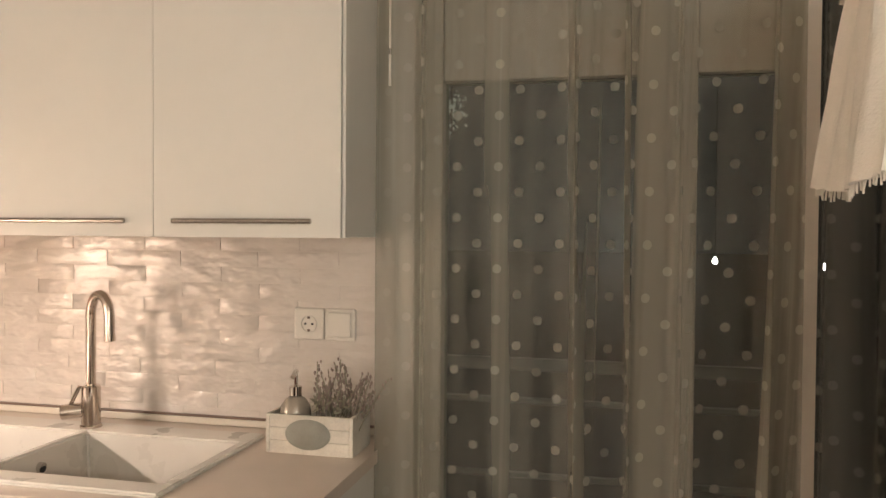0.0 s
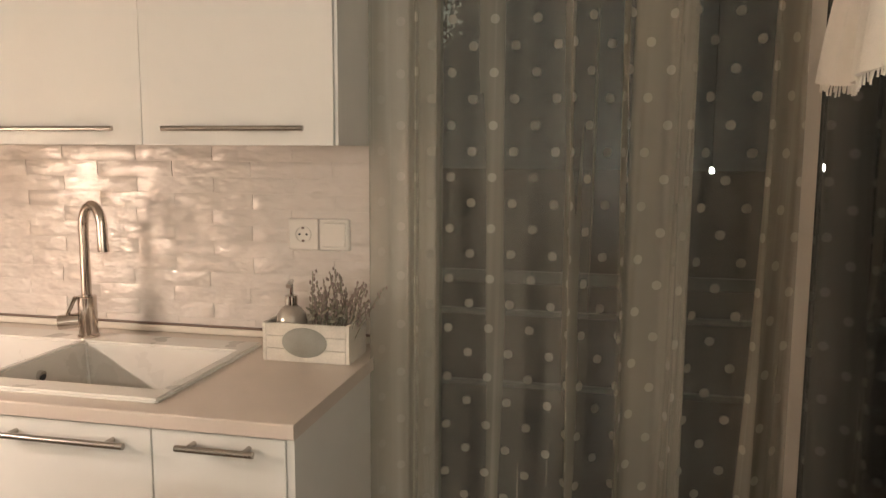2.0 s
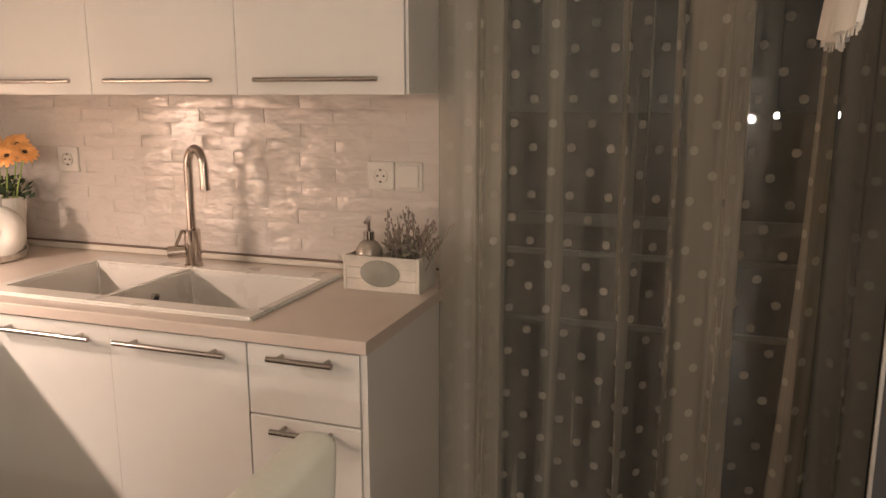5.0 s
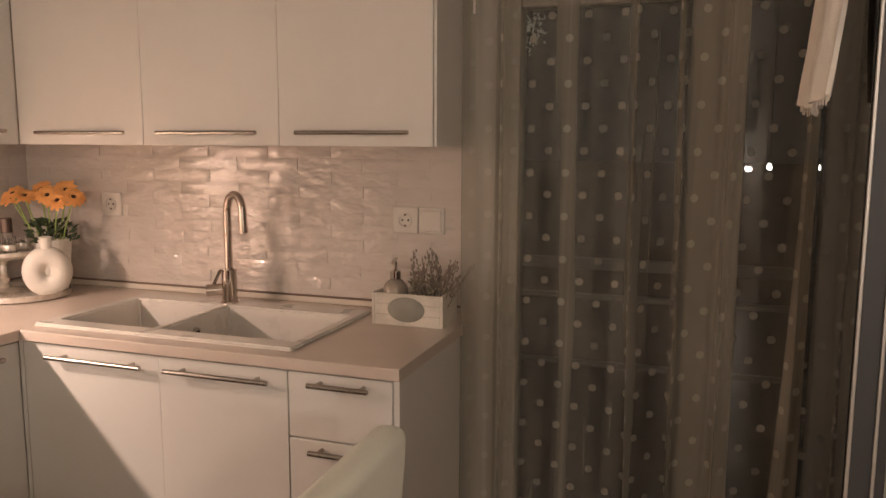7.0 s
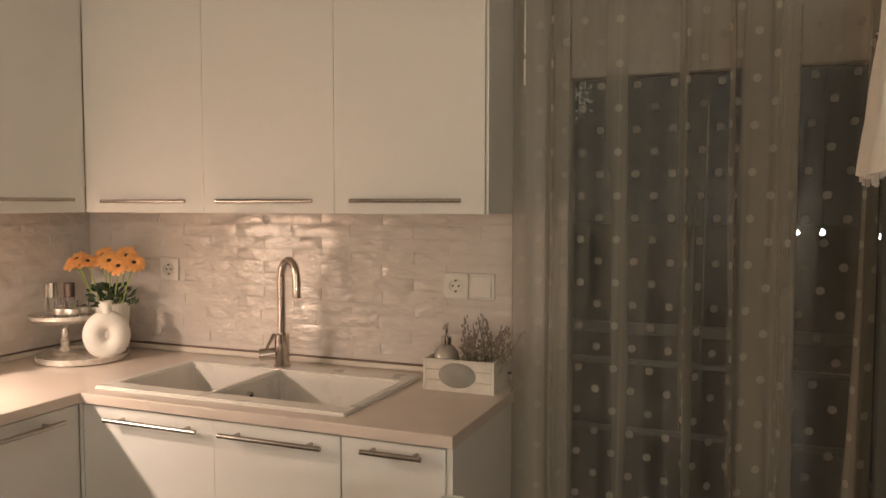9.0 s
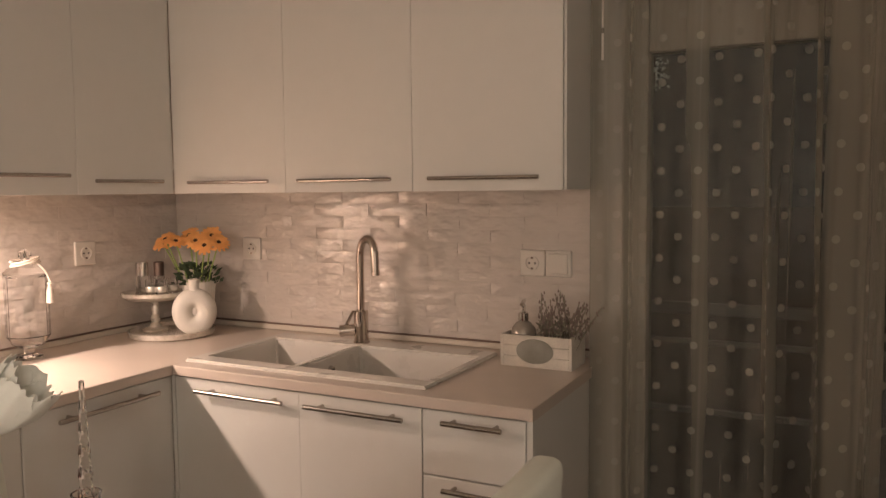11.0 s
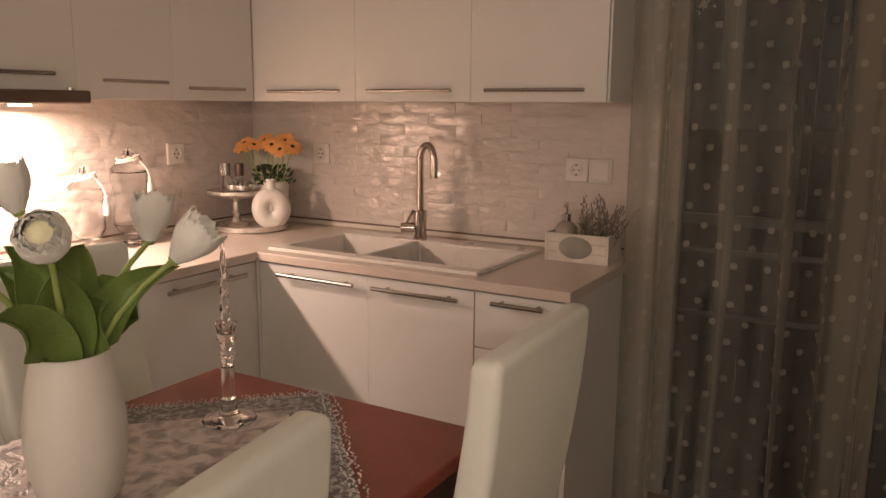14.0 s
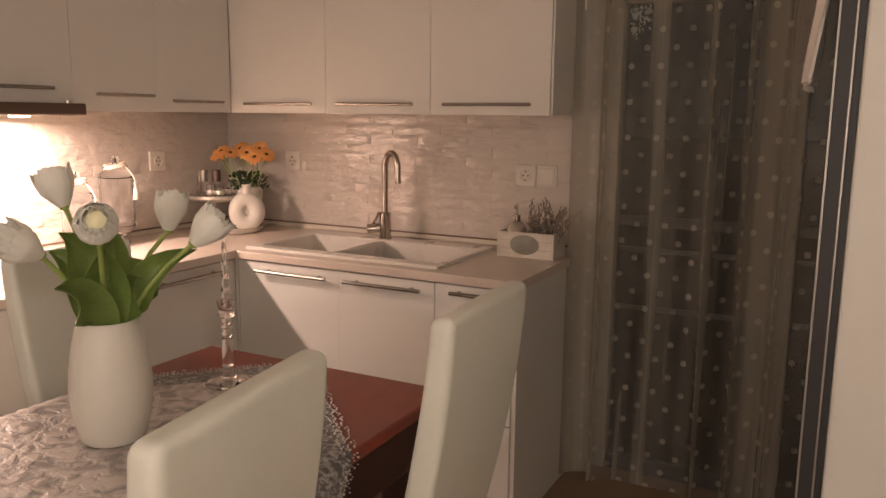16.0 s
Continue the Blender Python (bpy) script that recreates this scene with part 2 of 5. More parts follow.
def lace(name, ground, thread, scale, share, metal, soft):
    """Openwork: pale threads in curls and dots over a darker ground, with glinting specks."""
    m = bpy.data.materials.new(name)
    m.use_nodes = True
    n, l = m.node_tree.nodes, m.node_tree.links
    b = n["Principled BSDF"]
    co = n.new("ShaderNodeTexCoord")
    curl = n.new("ShaderNodeTexNoise")
    curl.inputs["Scale"].default_value, curl.inputs["Detail"].default_value, curl.inputs["Distortion"].default_value = scale, 6, 0.7
    cells = n.new("ShaderNodeTexVoronoi")
    cells.inputs["Scale"].default_value = scale * 2.2
    for k in (curl, cells):
        l.new(co.outputs["Object"], k.inputs["Vector"])
    step = n.new("ShaderNodeMapRange")
    step.inputs["From Min"].default_value, step.inputs["From Max"].default_value = share - soft, share + soft
    l.new(curl.outputs[0], step.inputs["Value"])
    tone = n.new("ShaderNodeMix")
    tone.data_type = "RGBA"
    tone.inputs["A"].default_value, tone.inputs["B"].default_value = (*ground, 1), (*thread, 1)
    l.new(step.outputs[0], tone.inputs["Factor"])
    l.new(tone.outputs["Result"], b.inputs["Base Color"])
    speck = n.new("ShaderNodeMath")
    speck.operation = "LESS_THAN"
    speck.inputs[1].default_value = 0.16
    l.new(cells.outputs["Distance"], speck.inputs[0])
    shine = n.new("ShaderNodeMath")
    shine.operation = "MULTIPLY"
    shine.inputs[1].default_value = metal
    l.new(speck.outputs[0], shine.inputs[0])
    l.new(shine.outputs[0], b.inputs["Metallic"])
    b.inputs["Roughness"].default_value = 0.38
    bump = n.new("ShaderNodeBump")
    bump.inputs["Strength"].default_value, bump.inputs["Distance"].default_value = 1.0, 0.002
    l.new(step.outputs[0], bump.inputs["Height"])
    l.new(bump.outputs[0], b.inputs["Normal"])
    return m


LACE = lace("silver_lace", (0.13, 0.125, 0.12), (0.46, 0.44, 0.42), 90, 0.54, 0.9, 0.10)
LACE_WHITE = lace("white_embroidery", (0.33, 0.30, 0.285), (0.72, 0.66, 0.62), 30, 0.47, 0.5, 0.11)
BEAD = material("grey_beads", (0.50, 0.48, 0.45), 0.3, 0.3, vary=0.3, scale=60)
PAINTED_WOOD = material("washed_white_wood", (0.62, 0.57, 0.49), 0.6, vary=0.28, scale=14, bump=0.4, bump_scale=60)
PLAQUE = material("grey_plaque", (0.27, 0.26, 0.22), 0.5, vary=0.25, scale=25)
BLACK_TIN = material("black_tin", (0.014, 0.012, 0.012), 0.16, vary=0.3)
GREY_TIN = material("grey_tin", (0.38, 0.34, 0.32), 0.4, 0.4, vary=0.15)
OVEN = material("brown_oven_glass", (0.05, 0.028, 0.02), 0.12, vary=0.2)
ROPE = material("white_tassel", (0.70, 0.62, 0.54), 0.9, vary=0.2, scale=60, bump=0.5)
CLEAR = glass("clear_glass", ior=1.48)
SOFT_GLASS = glass("pressed_glass", (0.97, 0.94, 0.92), 0.12, 1.36)
SMOKED = material("smoky_soap_glass", (0.42, 0.37, 0.31), 0.10, 0.35, vary=0.2, scale=20, coat=0.6)
PANE = pane_glass("window_glass")
GLOBE = glow("lit_globe", (1.0, 0.9, 0.75), 260.0)
HOOD_GLOW = glow("lit_hood_lens", (1.0, 0.80, 0.58), 9.0)
# Leaf colour with emission, as no lamp reaches the plant outside.
GLOW_LEAF = glow("self_glowing_leaf", (0.85, 0.80, 0.62), 0.10)
# Glow of the two added spots that replace lamp reflections.
REFLECTION_GLOW = glow("reflected_lamp_glow", (1.0, 0.95, 0.84), 14.0)
RAIL = material("grey_rail_paint", (0.30, 0.30, 0.29), 0.5)
NIGHT = material("night_ground", (0.03, 0.03, 0.03), 0.9)

# ---- mesh helpers ----
ORIGIN = {}


def thing(name, label, category, at=(0, 0, 0), group="", kind=""):
    ob = new(name)
    ob.empty_display_size = 0.05
    ob.location = at
    ORIGIN[ob.name] = Vector(at)
    return tagged(ob, label, category, group, kind)


def mesh_of(name, bm, mat, smooth=True):
    me = bpy.data.meshes.new(name)
    bmesh.ops.recalc_face_normals(bm, faces=bm.faces)
    bm.to_mesh(me)
    bm.free()
    me.materials.append(mat)
    if smooth:
        me.shade_smooth()
        me.set_sharp_from_angle(angle=radians(35))
        for f in me.polygons:
            if f.area > 0.002:
                f.use_smooth = False
    return me


def part(name, bm, mat, parent, label="", smooth=True):
    at = ORIGIN[parent.name]
    bmesh.ops.translate(bm, verts=bm.verts, vec=-at)
    ob = new(name, mesh_of(name, bm, mat, smooth))
    ob.parent = parent
    ORIGIN[ob.name] = at
    return tagged(ob, label)


def solid(name, bm, mat, label, category, kind="", at=None, group=""):
    """A thing of one mesh, its origin at the base."""
    if at is None:
        xs = [v.co for v in bm.verts]
        at = Vector((sum(v.x for v in xs) / len(xs), sum(v.y for v in xs) / len(xs), min(v.z for v in xs)))
    at = Vector(at)
    bmesh.ops.translate(bm, verts=bm.verts, vec=-at)
    ob = new(name, mesh_of(name, bm, mat))
    ob.location = at
    ORIGIN[ob.name] = at
    return tagged(ob, label, category, group, kind)


def box(x0, x1, y0, y1, z0, z1, bevel=0.0, seg=2, bm=None):
    b = bmesh.new()
    bmesh.ops.create_cube(b, size=1)
    bmesh.ops.scale(b, verts=b.verts, vec=(x1 - x0, y1 - y0, z1 - z0))
    bmesh.ops.translate(b, verts=b.verts, vec=((x0 + x1) / 2, (y0 + y1) / 2, (z0 + z1) / 2))
    if bevel:
        bmesh.ops.bevel(b, geom=b.edges[:], offset=bevel, segments=seg, affect="EDGES", profile=0.5)
    return join(bm, b)


def join(bm, b):
    if bm is None:
        return b
    me = bpy.data.meshes.new("tmp")
    b.to_mesh(me)
    b.free()
    bm.from_mesh(me)
    bpy.data.meshes.remove(me)
    return bm


def lathe(profile, centre, seg=32, bm=None):
    """Turn (radius, height) pairs round an upright axis at centre."""
    b = bm or bmesh.new()
    cx, cy, cz = centre
    rings = []
    for r, z in profile:
        if r < 1e-5:
            rings.append([b.verts.new((cx, cy, cz + z))])
        else:
            rings.append([b.verts.new((cx + r * math.cos(2 * math.pi * i / seg), cy + r * math.sin(2 * math.pi * i / seg), cz + z)) for i in range(seg)])
    for a, c in zip(rings, rings[1:]):
        for i in range(seg):
            j = (i + 1) % seg
            if len(a) == 1 and len(c) == 1:
                continue
            if len(a) == 1:
                b.faces.new((a[0], c[j], c[i]))
            elif len(c) == 1:
                b.faces.new((a[i], a[j], c[0]))
            else:
                b.faces.new((a[i], a[j], c[j], c[i]))
    return b


def tube(points, radius, seg=10, bm=None, taper=None):
    """A round bar along points; closed at its ends."""
    b = bm or bmesh.new()
    pts = [Vector(p) for p in points]
    rings = []
    side = None
    for i, p in enumerate(pts):
        d = (pts[min(i + 1, len(pts) - 1)] - pts[max(i - 1, 0)]).normalized()
        if side is None:
            side = d.orthogonal().normalized()
        side = (side - d * side.dot(d)).normalized()
        up = d.cross(side)
        r = radius if taper is None else radius * taper[i]
        rings.append([b.verts.new(p + r * (math.cos(2 * math.pi * k / seg) * side + math.sin(2 * math.pi * k / seg) * up)) for k in range(seg)])
    for a, c in zip(rings, rings[1:]):
        for k in range(seg):
            b.faces.new((a[k], a[(k + 1) % seg], c[(k + 1) % seg], c[k]))
    b.faces.new(rings[0][::-1])
    b.faces.new(rings[-1])
    return b


def bar_handle(parent, a, b, out, stand=0.028, r=0.0058):
    """A steel bar handle from a to b, standing off the front along out, on two posts."""
    a, b, out = Vector(a), Vector(b), Vector(out)
    bar = part("handle", tube([a + out * stand, b + out * stand], r, 12), STEEL, parent, "brushed steel bar handle")
    for f in (0.14, 0.86):
        p = a.lerp(b, f)
        part("handle_post", tube([p - out * 0.002, p + out * stand], r * 0.8, 10), STEEL, bar)


# ---- shell ----
WY, LX, RX, BY, CZ, FZ = 2.05, -2.12, 1.45, -5.8, 2.55, 0.04
OX0, OX1, OZ = -0.37, 0.528, 2.12
solid("floor", box(LX - 0.2, RX + 0.2, BY - 0.2, WY + 0.2, -0.06, FZ), FLOOR, "dark brown wood-look floor", "floor", "structure")
solid("ceiling", box(LX - 0.2, RX + 0.2, BY - 0.2, WY + 0.2, CZ, CZ + 0.1), CEIL, "plain off-white painted ceiling", "ceiling", "structure")
wn = box(LX - 0.2, OX0, WY, WY + 0.2, 0, CZ)
box(OX1, RX + 0.2, WY, WY + 0.2, 0, CZ, bm=wn)
box(OX0, OX1, WY, WY + 0.2, OZ, CZ, bm=wn)
wall_north = solid("wall_north", wn, WALL, "beige painted wall behind the sink run", "wall", "structure", at=(LX, WY, 0))
wall_west = solid("wall_west", box(LX - 0.2, LX, BY - 0.2, WY, 0, CZ), WALL, "beige painted wall behind the cooker run", "wall", "structure", at=(LX, BY, 0))
solid("wall_east", box(RX, RX + 0.2, BY - 0.2, WY, 0, CZ), WALL, "plain beige painted side wall", "wall", "structure")
# Rear wall is out of view, set far back to dim the pane's reflection.
solid("wall_south", box(LX, RX, BY - 0.2, BY, 0, CZ), WALL, "plain beige painted rear wall", "wall", "structure")
solid("ground", box(-40, 40, WY + 0.2, 60, -0.3, -0.1), NIGHT, "dark ground outside at night", "ground", "structure")

# balcony door with its frame and two panes
win = thing("window_1", "pale beige balcony door frame with two dark panes", "window", (0, WY + 0.06, 0), kind="structure")
PY = WY + 0.05
for x0, x1, z0, z1 in ((OX0, -0.303, FZ, OZ), (0.168, 0.304, FZ, OZ), (OX1 - 0.02, OX1, FZ, OZ)):
    part("window_frame", box(x0, x1, PY - 0.03, PY + 0.05, z0, z1, 0.006), PVC, win)
for x0, x1, head in ((-0.303, 0.168, 1.757), (0.304, OX1 - 0.02, 1.757)):
    part("top_panel", box(x0, x1, PY - 0.02, PY + 0.05, head, OZ, 0.004), PVC, win)
    part("bottom_rail", box(x0, x1, PY - 0.02, PY + 0.05, FZ, 0.10, 0.004), SEAL, win, "dark threshold rail")
    pane = part("pane", box(x0, x1, PY + 0.01, PY + 0.02, 0.10, head), PANE, win, smooth=False)
    pane.visible_shadow = False
part("groove", box(0.232, 0.238, PY - 0.0325, PY - 0.02, FZ, OZ), SEAL, win, "dark rubber seal between two sashes")

# balcony railing outside
ral = thing("balcony_railing", "pale metal balcony railing outside in the dark", "railing", (0.4, 3.6, -0.1))
for z0, h in ((0.775, 0.055), (0.63, 0.025), (0.30, 0.025)):
    part("rail", box(-1.2, 1.9, 3.58, 3.61, z0, z0 + h, 0.003), RAIL, ral)
for x in (-1.15, 1.85):
    part("post", box(x - 0.012, x + 0.012, 3.6105, 3.635, -0.1, 0.83, 0.002), RAIL, ral)

# leafy plant hanging outside behind the pane; leaves glow in place of light on them
lan = thing("hanging_plant", "pale leafy hanging plant with self-glowing leaves outside the balcony door", "plant", (-0.45, 2.85, 1.70))
random.seed(5)
bm = bmesh.new()
for i in range(110):
    c = Vector((-0.45 + random.gauss(0, 0.022), 2.85 + random.gauss(0, 0.02), 1.81 + random.gauss(0, 0.035)))
    d = Vector((random.gauss(0, 1), random.gauss(0, 1), random.gauss(-0.5, 1))).normalized() * 0.011
    s = d.orthogonal().normalized() * 0.0045
    vs = [bm.verts.new(c - d), bm.verts.new(c + s), bm.verts.new(c + d), bm.verts.new(c - s)]
    bm.faces.new(vs)
part("foliage", bm, GLOW_LEAF, lan, smooth=False)["kind"] = "stuff"
part("stem", tube([(-0.45, 2.2505, 2.3), (-0.45, 2.85, 2.3), (-0.45, 2.85, 1.72)], 0.004, 6), DARK_EYE, lan)

# small corded bulb outside, beyond the narrow pane, added for a lamp's reflection
bulb = thing("string_bulb", "small glowing bulb on a thin cord, added outside in place of a lamp reflection", "lamp", (0.394, 2.511, 1.304))
part("cord", tube([(0.394, 2.2505, 2.3), (0.394, 2.511, 2.3), (0.394, 2.511, 1.322)], 0.0012, 6), SEAL, bulb)
part("bulb", lathe([(0, -0.008), (0.006, -0.006), (0.0085, 0), (0.006, 0.006), (0.004, 0.012), (0, 0.012)], (0.394, 2.511, 1.304), 14), REFLECTION_GLOW, bulb, "glowing bulb in place of a reflected lamp")
part("socket", lathe([(0, 0.0125), (0.005, 0.0125), (0.005, 0.022), (0, 0.023)], (0.394, 2.511, 1.304), 12), SEAL, bulb)

# ---- upper cabinets ----
UZ, UT, UD = 1.37, 2.10, 0.335
FY, FX = WY - UD, LX + UD


def upper(x0, x1, hx0, hx1, label):
    t = thing("wall_cabinet", label, "cabinet", ((x0 + x1) / 2, WY, UZ), "wall cabinets")
    part("body", box(x0 + 0.0015, x1 - 0.0015, FY + 0.021, WY - 0.002, UZ, UT, 0.001), CARCASS, t)
    d = part("door", box(x0 + 0.0006, x1 - 0.0006, FY, FY + 0.019, UZ - 0.002, UT, 0.0012), WHITE_GLOSS, t)
    bar_handle(d, (hx0, FY, UZ + 0.033), (hx1, FY, UZ + 0.033), (0, -1, 0), 0.022)
    return t


upper(-1.785, -1.322, -1.70, -1.374, "white gloss wall cabinet with a steel bar handle in the corner")
upper(-1.322, -0.878, -1.261, -0.937, "white gloss wall cabinet with a steel bar handle over the sink")
t = upper(-0.878, -0.438, -0.818, -0.497, "white gloss wall cabinet beside the balcony door")
part("end_panel", box(-0.4375, -0.430, FY + 0.006, WY - 0.002, UZ - 0.001, UT, 0.001), WHITE_GLOSS, t)


def upper_left(y0, y1, hy0, hy1, label, z0=UZ, lift=0.038):
    t = thing("wall_cabinet", label, "cabinet", (LX, (y0 + y1) / 2, z0), "wall cabinets")
    part("body", box(LX + 0.002, FX - 0.021, y0 + 0.0015, y1 - 0.0015, z0, UT, 0.001), CARCASS, t)
    d = part("door", box(FX - 0.019, FX, y0 + 0.0006, y1 - 0.0006, z0 - 0.002, UT, 0.0012), WHITE_GLOSS, t)
    bar_handle(d, (FX, hy0, z0 + lift), (FX, hy1, z0 + lift), (1, 0, 0), 0.022)
    return t


upper_left(1.345, 1.712, 1.392, 1.648, "white gloss wall cabinet with a steel bar handle near the corner")
upper_left(0.99, 1.345, 1.065, 1.304, "white gloss wall cabinet with a short steel handle", lift=0.053)
upper_left(0.39, 0.99, 0.52, 0.908, "wide white gloss wall cabinet above the cooker hood", UZ + 0.022, 0.045)
upper_left(-0.21, 0.39, -0.10, 0.28, "wide white gloss wall cabinet at the end of the run")

# slide-out hood under the wide cabinet, with its lit lens
hood = thing("cooker_hood", "flat brown metal cooker hood with its lamp lit", "cooker hood", (LX, 0.73, 1.35))
part("body", box(LX + 0.03, FX + 0.005, 0.44, 0.995, 1.352, 1.388, 0.003), STEEL, hood)
part("front_rail", box(FX + 0.006, FX + 0.045, 0.43, 1.003, 1.354, 1.391, 0.005), DARK_METAL, hood, "dark brown front rail")
for hy in HOOD_LAMPS:
    part("lens", lathe([(0, 0.0), (0.030, 0.0), (0.032, 0.003), (0.030, 0.006), (0, 0.006)], (-1.975, hy, 1.3455), 24), HOOD_GLOW, hood, "glowing frosted lens").visible_shadow = False
part("clip", lathe([(0.011, 0), (0.011, 0.008), (0, 0.008)], (FX + 0.02, 0.955, 1.391), 14), CHROME, hood)

# ---- base cabinets and worktop ----
WT, BD = 0.87, 0.60
BFY, BFX = WY - BD, -1.548
KICK = 0.14


def base_body(t, x0, x1, head=WT - 0.0305):
    part("body", box(x0 + 0.001, x1 - 0.001, BFY + 0.021, WY - 0.01, KICK, head, 0.001), CARCASS, t)
    part("plinth", box(x0 + 0.001, x1 - 0.001, BFY + 0.06, BFY + 0.075, FZ, KICK), CARCASS, t)


def base_door(x0, x1, hx0, hx1, label):
    t = thing("base_cabinet", label, "cabinet", ((x0 + x1) / 2, WY - 0.3, 0), "base cabinets")
    base_body(t, x0, x1, 0.69)
    d = part("door", box(x0 + 0.0003, x1 - 0.0003, BFY, BFY + 0.019, KICK + 0.004, 0.834, 0.0005), WHITE_GLOSS, t)
    bar_handle(d, (hx0, BFY, 0.806), (hx1, BFY, 0.806), (0, -1, 0), 0.03, 0.0065)
    return t


base_door(-1.535, -1.088, -1.432, -1.124, "white gloss base cabinet under the sink in the corner")
base_door(-1.088, -0.7145, -1.052, -0.753, "white gloss base cabinet under the sink with a steel handle")
t = thing("drawer_unit", "narrow white gloss drawer unit with steel handles", "drawers", (-0.57, WY - 0.3, 0))
base_body(t, -0.713, -0.44)
part("end_panel", box(-0.4395, -0.424, BFY + 0.004, WY - 0.01, FZ, WT - 0.0305, 0.001), WHITE_GLOSS, t)
for z0, z1 in ((0.672, 0.834), (0.398, 0.668), (KICK + 0.004, 0.394)):
    d = part("drawer_front", box(-0.7115, -0.4405, BFY, BFY + 0.019, z0, z1, 0.0025), WHITE_GLOSS, t)
    bar_handle(d, (-0.645, BFY, z1 - 0.021), (-0.49, BFY, z1 - 0.021), (0, -1, 0), 0.03, 0.0065)


def base_left(y0, y1, hy0, hy1, label):
    t = thing("base_cabinet", label, "cabinet", (LX + 0.3, (y0 + y1) / 2, 0), "base cabinets")
    part("body", box(LX + 0.01, BFX - 0.021, y0 + 0.001, y1 - 0.001, KICK, WT - 0.0305, 0.001), CARCASS, t)
    part("plinth", box(BFX - 0.075, BFX - 0.06, y0 + 0.001, y1 - 0.001, FZ, KICK), CARCASS, t)
    d = part("door", box(BFX - 0.019, BFX, y0 + 0.0015, y1 - 0.0015, KICK + 0.004, 0.834, 0.0025), WHITE_GLOSS, t)
    if hy0 is not None:
        bar_handle(d, (BFX, hy0, 0.804), (BFX, hy1, 0.804), (1, 0, 0), 0.03, 0.0065)
    return t


base_left(0.968, 1.447, 1.052, 1.372, "white gloss base cabinet with a steel bar handle")
t = base_left(0.42, 0.968, None, None, "plain white gloss front beside the cooker")
part("knob", lathe([(0.006, 0), (0.007, 0.006), (0, 0.008)], (BFX + 0.002, 0.887, 0.815), 12), SEAL, t)
t = thing("corner_post", "white filler post in the inner corner of the base cabinets", "cabinet", (-1.54, 1.46, FZ))
part("post", box(-1.5485, -1.5355, 1.4475, 1.462, KICK, WT - 0.0305), WHITE_GLOSS, t)
t = thing("oven", "built-in oven with dark brown glass front", "oven", (LX + 0.3, 0.12, 0))
part("body", box(LX + 0.01, BFX - 0.021, -0.18, 0.419, FZ, WT - 0.0305), CARCASS, t)
part("door", box(BFX - 0.02, BFX, -0.179, 0.4185, 0.12, 0.70, 0.003), OVEN, t)
part("control_panel", box(BFX - 0.02, BFX, -0.179, 0.4185, 0.704, 0.834, 0.003), OVEN, t)

# worktop: one L-shaped top, with an opening for the sink
SX0, SX1, SY0, SY1 = -1.535, -0.722, 1.487, 1.955
TB, WF = WT - 0.030, WY - 0.614


top = thing("worktop", "beige laminate worktop running round the corner", "worktop", (LX, WY, TB))


def slab(x0, x1, y0, y1, rounded):
    """A piece of worktop; rounded(a, c) picks the edges that are eased."""
    q = box(x0, x1, y0, y1, TB, WT)
    picked = [e for e in q.edges if rounded(*[v.co for v in e.verts])]
    if picked:
        bmesh.ops.bevel(q, geom=picked, offset=0.004, segments=3, affect="EDGES", profile=0.5)
    part("slab", q, WORKTOP, top)


front = lambda a, c: abs(a.y - WF) < 1e-4 and abs(c.y - WF) < 1e-4 and abs(a.z - c.z) < 1e-4
side = lambda a, c: abs(a.x + 1.530) < 1e-4 and abs(c.x + 1.530) < 1e-4 and abs(a.z - c.z) < 1e-4
none = lambda a, c: False
slab(-1.530, -0.418, WF, SY0 + 0.02, front)
slab(SX0 + 0.02, SX1 - 0.02, SY1 - 0.02, WY - 0.002, none)
slab(SX1 - 0.02, -0.418, SY0 + 0.02, WY - 0.002, none)
slab(LX + 0.002, SX0 + 0.02, SY0 + 0.02, WY - 0.002, none)
slab(LX + 0.002, -1.530, -0.8, SY0 + 0.02, side)
b = box(LX + 0.03, -0.43, WY - 0.022, WY - 0.012, WT + 0.0005, WT + 0.019, 0.003)
up = thing("trim_back", "cream upstand strip with a brown top seal", "trim", (LX, WY, WT), kind="structure")
part("strip", b, UPSTAND, up)
part("strip", box(LX + 0.012, LX + 0.022, -0.8, WY - 0.024, WT + 0.0005, WT + 0.019, 0.003), UPSTAND, up)
part("seal", box(LX + 0.03, -0.43, WY - 0.023, WY - 0.011, WT + 0.0195, WT + 0.025, 0.002), EDGE_BROWN, up)
part("seal", box(LX + 0.011, LX + 0.023, -0.8, WY - 0.024, WT + 0.0195, WT + 0.025, 0.002), EDGE_BROWN, up)

# sink with two bowls
sink = thing("sink", "cream composite sink with two bowls", "sink", ((SX0 + SX1) / 2, 1.72, WT))
RZ = WT + 0.009
xs = [SX0, -1.495, -1.185, -1.160, -0.752, SX1]
b = bmesh.new()
ys_of = lambda i: (SY0, 1.55, 1.865, SY1)
grid = [[b.verts.new((x, y, RZ)) for y in ys_of(0)] for x in xs]
for i in range(5):
    for j in range(3):
        if j == 1 and i in (1, 3):
            continue
        b.faces.new((grid[i][j], grid[i + 1][j], grid[i + 1][j + 1], grid[i][j + 1]))
